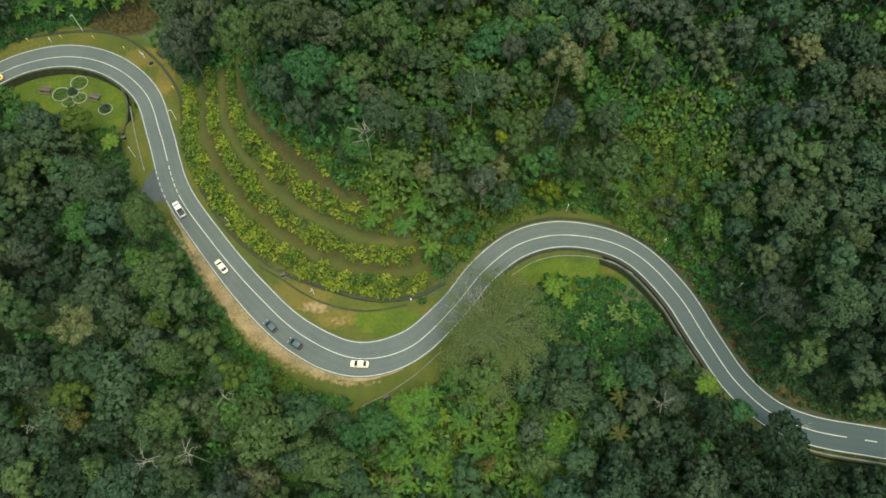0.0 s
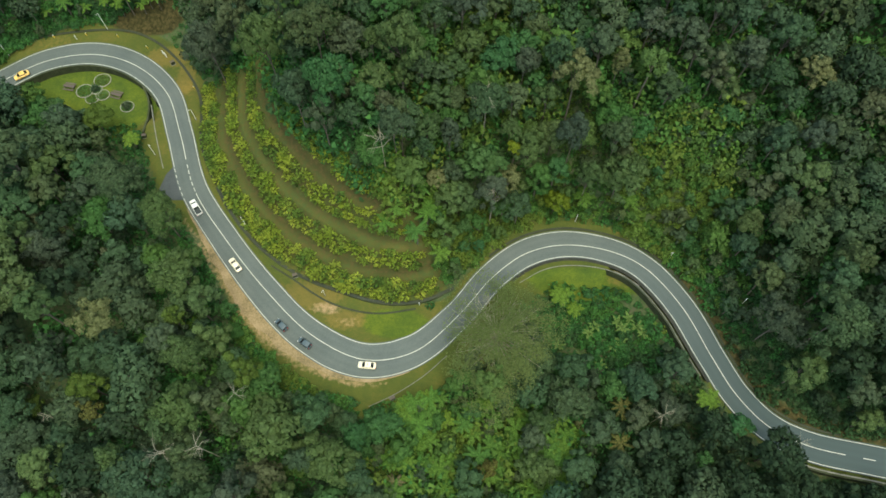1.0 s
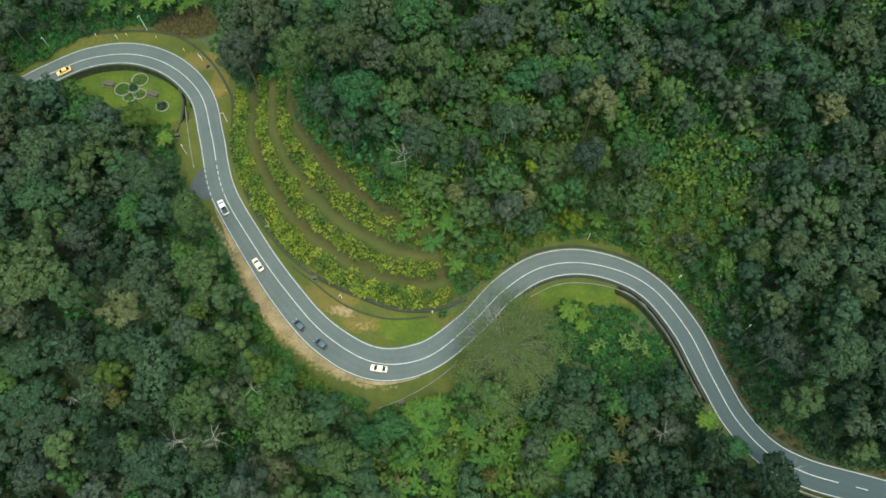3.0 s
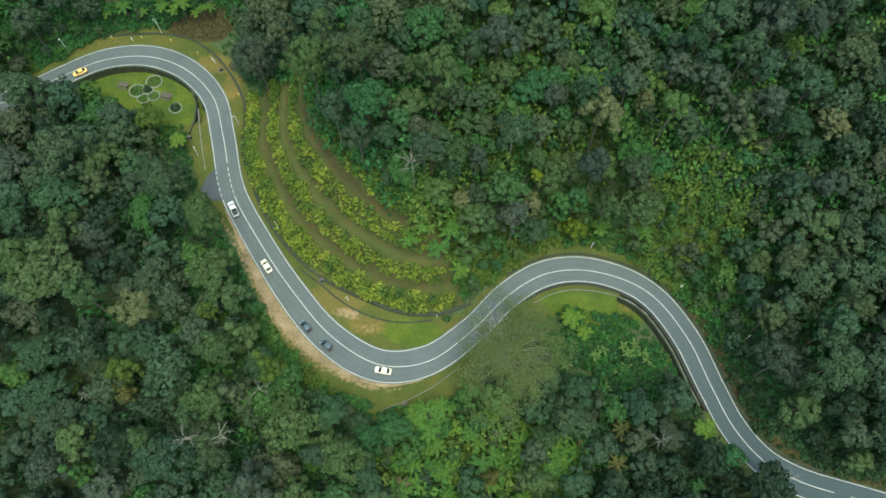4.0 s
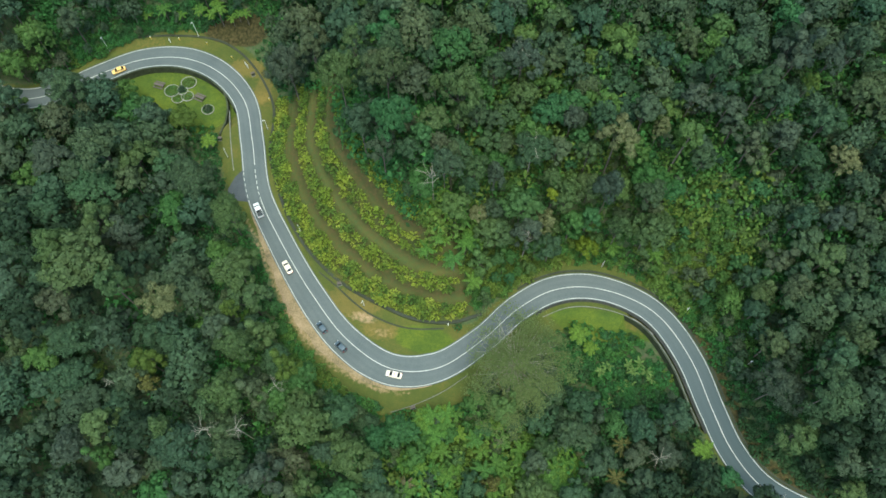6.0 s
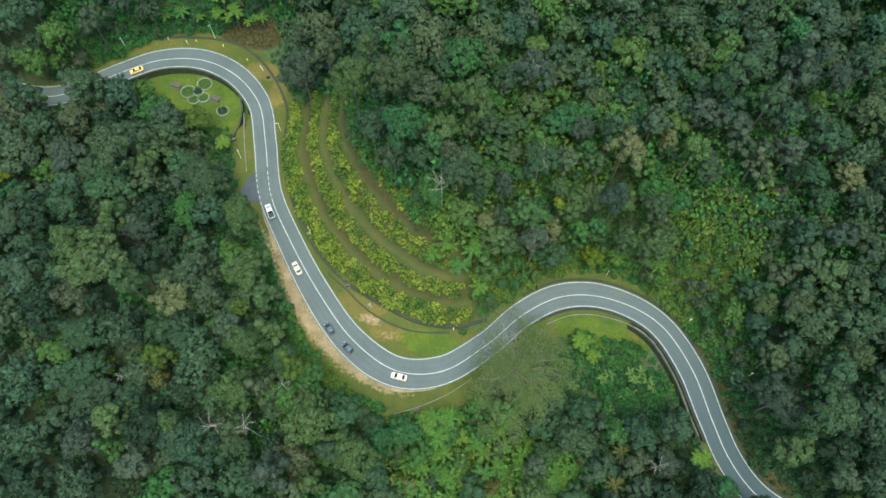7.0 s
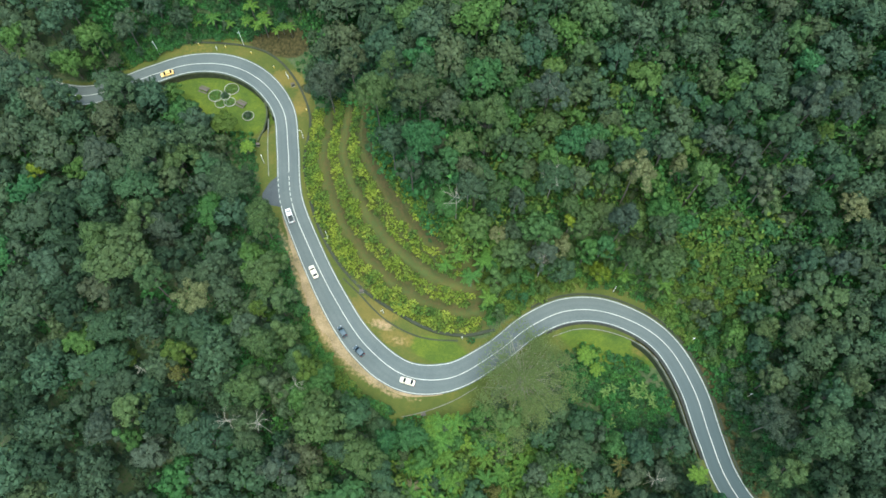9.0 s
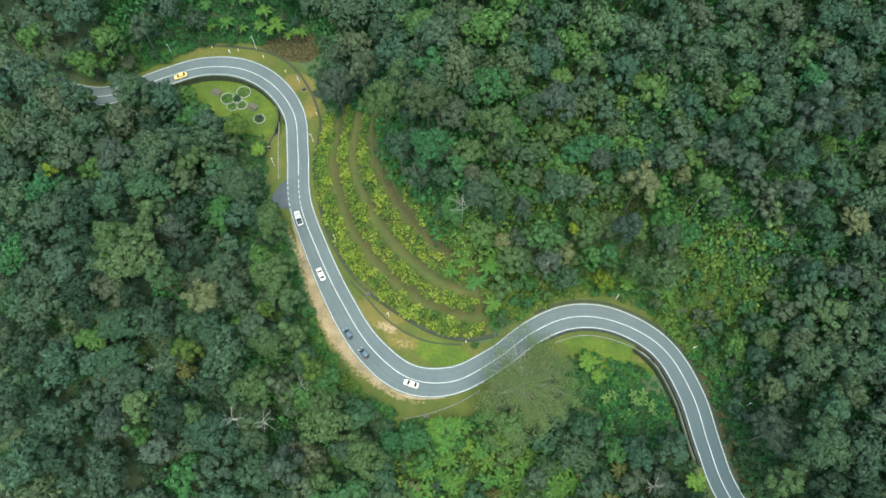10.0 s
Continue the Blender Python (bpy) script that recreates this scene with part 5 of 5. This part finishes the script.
def slab(name, pts, z, depth, mat, label, category):
    """A flat paved piece with the outline pts, a little above the grade."""
    bm = bmesh.new()
    top = [bm.verts.new((x, y, float(plane(x, y)) + z)) for x, y in pts]
    low = [bm.verts.new((x, y, float(plane(x, y)) + z - depth)) for x, y in pts]
    bm.faces.new(top)
    bm.faces.new(low[::-1])
    for i in range(len(pts)):
        j = (i + 1) % len(pts)
        bm.faces.new((top[j], top[i], low[i], low[j]))
    bmesh.ops.recalc_face_normals(bm, faces=bm.faces)
    me = bpy.data.meshes.new(name)
    bm.to_mesh(me)
    me.materials.append(mat)
    return structure(new(name, me), label, category)


slab("driveway", [(-75.6, 95.3), (-72.0, 86.4), (-71.6, 84.6), (-77.4, 84.2), (-78.6, 87.6), (-77.6, 92.0)], 0.015, 0.25, M_DRIVE, "dark grey asphalt side entrance joining the road", "driveway")


# ---- helpers for made things ----
def part(name, bm, mat, parent, label="", at=None):
    me = bpy.data.meshes.new(name)
    bm.to_mesh(me)
    bm.free()
    me.materials.append(mat)
    ob = new(name, me)
    ob.parent = parent
    if at is not None:
        ob.matrix_local = at
    return tagged(ob, label)


def box(size, centre=(0, 0, 0), bevel=0.02):
    bm = bmesh.new()
    bmesh.ops.create_cube(bm, size=1)
    bmesh.ops.scale(bm, vec=size, verts=bm.verts)
    if bevel:
        bmesh.ops.bevel(bm, geom=bm.edges[:], offset=bevel, segments=2, affect="EDGES", profile=0.6)
    bmesh.ops.translate(bm, vec=centre, verts=bm.verts)
    return bm


def rod(r1, r2, h, centre=(0, 0, 0), turn=None, sides=10):
    bm = bmesh.new()
    bmesh.ops.create_cone(bm, cap_ends=True, segments=sides, radius1=r1, radius2=r2, depth=h)
    if turn is not None:
        bmesh.ops.transform(bm, matrix=turn, verts=bm.verts)
    bmesh.ops.translate(bm, vec=centre, verts=bm.verts)
    return bm


def loft(sections, sides=16, power=4.0):
    """A closed body from sections (x, half width, bottom, top) with rounded corners."""
    bm = bmesh.new()
    rings = []
    for x, w, lo, hi in sections:
        ring = []
        for i in range(sides):
            a = 2 * math.pi * (i + 0.5) / sides
            c, sn = math.cos(a), math.sin(a)
            ring.append(bm.verts.new((x, w * math.copysign(abs(c) ** (2 / power), c), (lo + hi) / 2 + (hi - lo) / 2 * math.copysign(abs(sn) ** (2 / power), sn))))
        rings.append(ring)
    for a, b in zip(rings, rings[1:]):
        for i in range(sides):
            j = (i + 1) % sides
            bm.faces.new((a[i], a[j], b[j], b[i]))
    bm.faces.new(rings[0][::-1])
    bm.faces.new(rings[-1])
    bmesh.ops.recalc_face_normals(bm, faces=bm.faces)
    for f in bm.faces:
        f.smooth = True
    return bm


# ---- vehicles ----
def wheels(root, xs, w, r):
    for x in xs:
        for sg in (-1, 1):
            bm = rod(r, r, 0.2, (0, 0, 0), pose(0, 0, 0, 90, 0, 0), 20)
            bmesh.ops.bevel(bm, geom=[e for e in bm.edges if len(e.link_faces) == 2 and e.calc_face_angle() > 1], offset=0.03, segments=2, affect="EDGES")
            wheel = part("wheel", bm, M_RUBBER, root, "black rubber tyre", pose(x, sg * (w - 0.1), r))
            part("rim", rod(r * 0.62, r * 0.55, 0.03, (0, sg * 0.105, 0), pose(0, 0, 0, 90, 0, 0), 14), M_RIM, wheel, "grey alloy rim")


def lamps(root, front, rear, w, zf, zr):
    for sg in (-1, 1):
        part("headlight", box((0.16, 0.34, 0.15), (front, sg * (w - 0.24), zf), 0.04), M_LAMP, root, "clear headlight")
        part("tail_light", box((0.12, 0.26, 0.2), (rear, sg * (w - 0.2), zr), 0.03), M_TAIL, root, "red tail light")
        part("mirror", box((0.12, 0.2, 0.12), (front - 1.35, sg * (w + 0.08), 0.98), 0.03), M_RUBBER, root, "black wing mirror")
    for x in (front + 0.02, rear - 0.02):
        part("bumper", box((0.16, w * 1.7, 0.2), (x, 0, 0.42), 0.06), M_RUBBER, root, "dark plastic bumper")


def cabin(root, roof_mat, sections, roof):
    part("windows", loft(sections, 16, 3.2), M_GLASS, root, "dark tinted windows")
    a, b, w, z = roof
    part("roof", loft([(a, w * 0.86, z - 0.07, z - 0.01), (a + 0.12, w * 0.97, z - 0.07, z + 0.03), ((a + b) / 2, w, z - 0.06, z + 0.06), (b - 0.12, w * 0.97, z - 0.07, z + 0.03), (b, w * 0.86, z - 0.07, z - 0.01)], 16, 5), roof_mat, root)
    for sg in (-1, 1):
        for x0, x1 in ((b, sections[-1][0] - 0.05), (a, sections[0][0] + 0.05), ((a + b) / 2 - 0.15, (a + b) / 2 - 0.15)):
            v, f = tube([(x0, sg * w * 0.93, z - 0.02), ((x0 + x1) / 2, sg * w * 0.98, (z + 0.94) / 2), (x1, sg * w * 1.01, 0.94)], [0.045] * 3, 6)
            me = bpy.data.meshes.new("pillar")
            mesh_from(me, v, f)
            me.materials.append(roof_mat)
            new("pillar", me).parent = root


def saloon(paint, label, taxi=False):
    root = tagged(new("taxi" if taxi else "car"), label, "car")
    part("body", loft([(-2.14, 0.60, 0.40, 0.84), (-2.06, 0.76, 0.30, 0.93), (-1.5, 0.83, 0.22, 0.98), (-0.6, 0.85, 0.20, 0.97), (0.6, 0.85, 0.20, 0.96), (1.3, 0.83, 0.22, 0.92), (1.85, 0.78, 0.26, 0.82), (2.08, 0.70, 0.32, 0.74), (2.15, 0.55, 0.38, 0.66)]), paint, root)
    cabin(root, paint, [(-1.62, 0.60, 0.90, 0.97), (-1.02, 0.66, 0.88, 1.36), (-0.2, 0.68, 0.88, 1.41), (0.40, 0.67, 0.88, 1.36), (1.16, 0.62, 0.86, 0.95)], (-0.98, 0.42, 0.68, 1.38))
    wheels(root, (-1.3, 1.32), 0.84, 0.30)
    lamps(root, 2.02, -2.08, 0.80, 0.66, 0.78)
    if taxi:
        part("roof_sign", box((0.16, 0.5, 0.14), (-0.2, 0, 1.50), 0.03), M_YELLOWPOST, root, "plain yellow roof sign")
    return root


def hatchback(paint, label):
    root = tagged(new("car"), label, "car")
    part("body", loft([(-1.80, 0.62, 0.38, 0.92), (-1.72, 0.74, 0.28, 1.0), (-1.2, 0.79, 0.22, 1.0), (0.4, 0.80, 0.20, 0.97), (1.1, 0.78, 0.22, 0.92), (1.6, 0.72, 0.26, 0.80), (1.80, 0.56, 0.36, 0.68)]), paint, root)
    cabin(root, paint, [(-1.72, 0.62, 0.92, 1.02), (-1.42, 0.65, 0.90, 1.38), (-0.4, 0.67, 0.88, 1.45), (0.35, 0.65, 0.88, 1.38), (1.05, 0.60, 0.86, 0.96)], (-1.40, 0.34, 0.66, 1.42))
    wheels(root, (-1.12, 1.12), 0.78, 0.28)
    lamps(root, 1.68, -1.76, 0.74, 0.68, 0.86)
    return root


def pickup(paint, label):
    root = tagged(new("pickup_truck"), label, "pickup truck")
    part("body", loft([(-2.50, 0.80, 0.45, 0.80), (-2.42, 0.86, 0.38, 0.86), (-0.5, 0.87, 0.36, 0.88), (0.0, 0.87, 0.32, 1.02), (1.3, 0.86, 0.32, 1.02), (2.1, 0.82, 0.36, 0.96), (2.42, 0.72, 0.42, 0.84), (2.5, 0.58, 0.46, 0.74)]), paint, root)
    cabin(root, paint, [(-0.62, 0.70, 0.95, 1.02), (-0.45, 0.73, 0.95, 1.55), (0.4, 0.74, 0.95, 1.62), (0.85, 0.72, 0.95, 1.54), (1.55, 0.66, 0.92, 1.04)], (-0.44, 0.86, 0.74, 1.58))
    for sg in (-1, 1):
        part("bed_side", box((1.85, 0.09, 0.36), (-1.52, sg * 0.81, 1.03), 0.03), paint, root)
    part("tailgate", box((0.09, 1.6, 0.36), (-2.44, 0, 1.03), 0.03), paint, root)
    part("bed_liner", box((1.8, 1.53, 0.06), (-1.5, 0, 0.92), 0.015), M_BED, root, "black load bed liner")
    part("bed_cover", box((1.1, 1.5, 0.1), (-1.75, 0, 1.12), 0.03), M_BED, root, "dark green-black bed cover")
    wheels(root, (-1.5, 1.5), 0.86, 0.36)
    lamps(root, 2.40, -2.46, 0.84, 0.78, 0.80)
    return root


def park(root, s, off):
    """Stand a vehicle in the lower lane at a station, facing up the valley."""
    p = road_run(s - 1, s + 1, -off)
    mid = p[len(p) // 2]
    d = p[0] - p[-1]
    turn = math.degrees(math.atan2(d[1], d[0]))
    root.matrix_world = pose(mid[0], mid[1], float(plane(mid[0], mid[1])) + 0.022, 0, 0, turn)
    tagged(root, group="vehicles on the road")


park(saloon(M_TAXI, "yellow saloon taxi driving on the curved road", True), 4.1, 1.95)
park(pickup(M_WHITECAR, "white pickup truck with a dark covered load bed"), 91.3, 1.7)
park(saloon(M_CREAM, "cream saloon car on the asphalt road"), 111.3, 1.85)
park(hatchback(M_NAVY, "small dark blue-grey hatchback on the road"), 131.4, 3.0)
park(hatchback(M_NAVY, "small dark blue-grey hatchback on the road"), 138.5, 2.6)
park(saloon(M_CREAM, "cream saloon taxi on the asphalt road", True), 153.9, 1.45)


# ---- poles, posts and signs ----
def lamp_post(x, y, h, turn, arm=0.5, label="white metal street lamp post beside the road"):
    root = tagged(new("street_lamp"), label, "street lamp", "lamp posts along the road")
    part("base_plate", rod(0.2, 0.16, 0.25, (0, 0, 0.1)), M_CONCRETE, root)
    part("pole", rod(0.08, 0.055, h, (0, 0, h / 2)), M_WHITE, root)
    part("arm", rod(0.045, 0.035, arm, (arm / 2, 0, h + 0.05), pose(0, 0, 0, 0, 90, 0)), M_WHITE, root)
    part("lamp_head", box((0.32, 0.14, 0.09), (arm + 0.1, 0, h + 0.04), 0.03), M_WHITE, root, "pale lamp head")
    root.matrix_world = pose(x, y, float(height([x], [y])[0]), 0, 0, turn)


for x, y, h, turn in ((-104.1, 139.6, 6.5, 250), (-130.2, 128.8, 6.5, 280), (-81.7, 97.9, 5.0, 330), (-31.5, 59.6, 3.6, 250), (31.9, 82.6, 4.2, 250), (55.6, 73.0, 4.2, 210), (71.0, 60.0, 3.8, 200), (-72.6, 109.6, 4.5, 200)):
    lamp_post(x, y, h, turn)


def marker(x, y, h, mat, label, name="marker_post"):
    root = tagged(new(name), label, "post", "marker posts on the verge")
    part("post", rod(0.09, 0.08, h, (0, 0, h / 2)), mat, root)
    part("cap", rod(0.14, 0.05, 0.18, (0, 0, h + 0.08)), M_WHITE, root, "white cap")
    part("plate", box((0.45, 0.05, 0.4), (0, -0.08, h * 0.72), 0.015), mat, root)
    root.matrix_world = pose(x, y, float(height([x], [y])[0]))


for x, y in ((-118.8, 135.8), (-109.6, 137.0), (-100.3, 136.9), (-90.9, 133.2), (-74.9, 119.8)):
    marker(x, y, 1.1, M_YELLOWPOST, "short yellow marker post with a white cap on grass")
for x, y in ((-112.2, 135.6), (-84.8, 130.4), (-7.8, 58.0), (-53.8, 77.4)):
    marker(x, y, 1.7, M_WHITE, "white marker post with a small plain plate")


def sign_board(x, y, turn, label):
    root = tagged(new("sign_board"), label, "sign")
    for sg in (-1, 1):
        part("post", rod(0.06, 0.06, 1.6, (sg * 0.7, 0, 0.8)), M_WHITE, root)
    part("board", box((1.8, 0.06, 0.8), (0, 0, 1.3), 0.02), M_WHITE, root, "plain white board")
    root.matrix_world = pose(x, y, float(height([x], [y])[0]), 0, 0, turn)


sign_board(-54.6, 78.6, 130, "plain white sign board on two posts by the drain")
sign_board(-85.4, 130.9, 135, "plain white sign board on two posts by the drain")


def cabinet(x, y, turn, label):
    root = tagged(new("utility_box"), label, "utility box")
    part("plinth", box((1.3, 0.9, 0.3), (0, 0, 0.05), 0.03), M_CONCRETE, root)
    part("housing", box((1.1, 0.7, 1.0), (0, 0, 0.7), 0.04), M_MOSSY, root)
    part("lid", box((1.2, 0.8, 0.08), (0, 0, 1.24), 0.02), M_TIMBER, root)
    root.matrix_world = pose(x, y, float(height([x], [y])[0]), 0, 0, turn)


for x, y, t in ((-39.5, 64.3, 20), (-82.4, 128.0, 40), (-86.0, 103.8, 10), (-13.0, 34.6, 30)):
    cabinet(x, y, t, "small dark utility box on a concrete plinth")


# ---- garden on the lawn inside the bend ----
def ring_bed(x, y, r, label, shrub=0.0, seed=0):
    """A round bed: pale stone edging, planting, and a clipped bush."""
    root = tagged(new("flower_bed"), label, "flower bed", "flower beds on the lawn")
    a = np.linspace(0, 2 * math.pi, 33)
    path = np.stack([np.cos(a) * r, np.sin(a) * r * 0.96, 0 * a + 0.08], 1)
    new("edging", plain_mesh("edging", [tube(path, np.full(33, 0.14), 6)], M_EDGING)).parent = root
    rng = np.random.default_rng(seed)
    n = int(60 * r * r)
    u, b = np.sqrt(rng.random(n)) * (r - 0.25), rng.uniform(0, 6.28, n)
    c = np.stack([np.cos(b) * u, np.sin(b) * u * 0.96, rng.uniform(0.08, 0.3, n)], 1)
    new("planting", leaf_mesh("planting", leaf_tris(c, rng.normal(size=c.shape) * 0.5 + (0, 0, 1), 0.3, rng), M_BRIGHT, rng)).parent = root
    if shrub:
        new("bush", leaf_mesh("bush", shrub_mesh(seed + 5, shrub, shrub * 1.5, 420, 0.3), M_DARK, rng)).parent = root
    root.matrix_world = pose(x, y, float(height([x], [y])[0]))


GX, GY = -104.0, 120.0
for i, (ang, dist, r) in enumerate(((192, 3.2, 2.4), (72, 3.4, 2.4), (322, 2.9, 1.9), (262, 3.1, 1.9))):
    ring_bed(GX + dist * math.cos(radians(ang)), GY + dist * math.sin(radians(ang)), r, "petal-shaped flower bed with pale stone edging on the lawn", 0, 200 + i)
ring_bed(GX, GY, 1.7, "round flower bed with a clipped dark bush", 1.2, 210)
ring_bed(-93.9, 114.6, 1.9, "small round flower bed with pale edging and a bush", 1.2, 220)


def picnic_table(x, y, turn):
    root = tagged(new("picnic_table"), "weathered dark timber picnic table with two benches on the lawn", "table", "picnic tables on the lawn")
    part("tabletop", box((2.0, 0.75, 0.07), (0, 0, 0.74), 0.015), M_TIMBER, root)
    for sg in (-1, 1):
        part("bench", box((2.0, 0.32, 0.06), (0, sg * 0.85, 0.44), 0.015), M_TIMBER, root)
        part("leg_frame", box((0.09, 1.9, 0.08), (sg * 0.75, 0, 0.38), 0.015), M_TIMBER, root)
        part("pedestal", box((0.1, 0.5, 0.74), (sg * 0.75, 0, 0.36), 0.015), M_TIMBER, root)
    root.matrix_world = pose(x, y, float(height([x], [y])[0]), 0, 0, turn) @ Matrix.Diagonal((1.65, 1.3, 1.1, 1))


picnic_table(-111.6, 120.4, -8)
picnic_table(-97.6, 118.2, -15)


def deep_forest(x, y):
    return wild_ground(x, y) & ((x > -62) | (y > 80) | (np.sin(x * 0.31) * np.cos(y * 0.27) > 0.35)) & (x > -125 - 0.58 * (y + 14)) & (x < 116) & (y < 176 + 0.12 * x)


def wild_ground(x, y):
    d, st = near_road(x, y)
    return (np.abs(d) > 22) & ~open_zone(x, y)


leaf_mass("understory", scatter(60000, -190, 140, -10, 195, 2.7, deep_forest, 29), [shrub_mesh(160 + i, 1.1, 2.0, 100, 0.27) for i in range(5)], M_SCRUB,
          "shaded saplings and palms filling gaps below the canopy", "undergrowth", lambda x, y: leaf_lightness(x, y) * 0.9 + 0.12, 8, 1.8, 3.9)
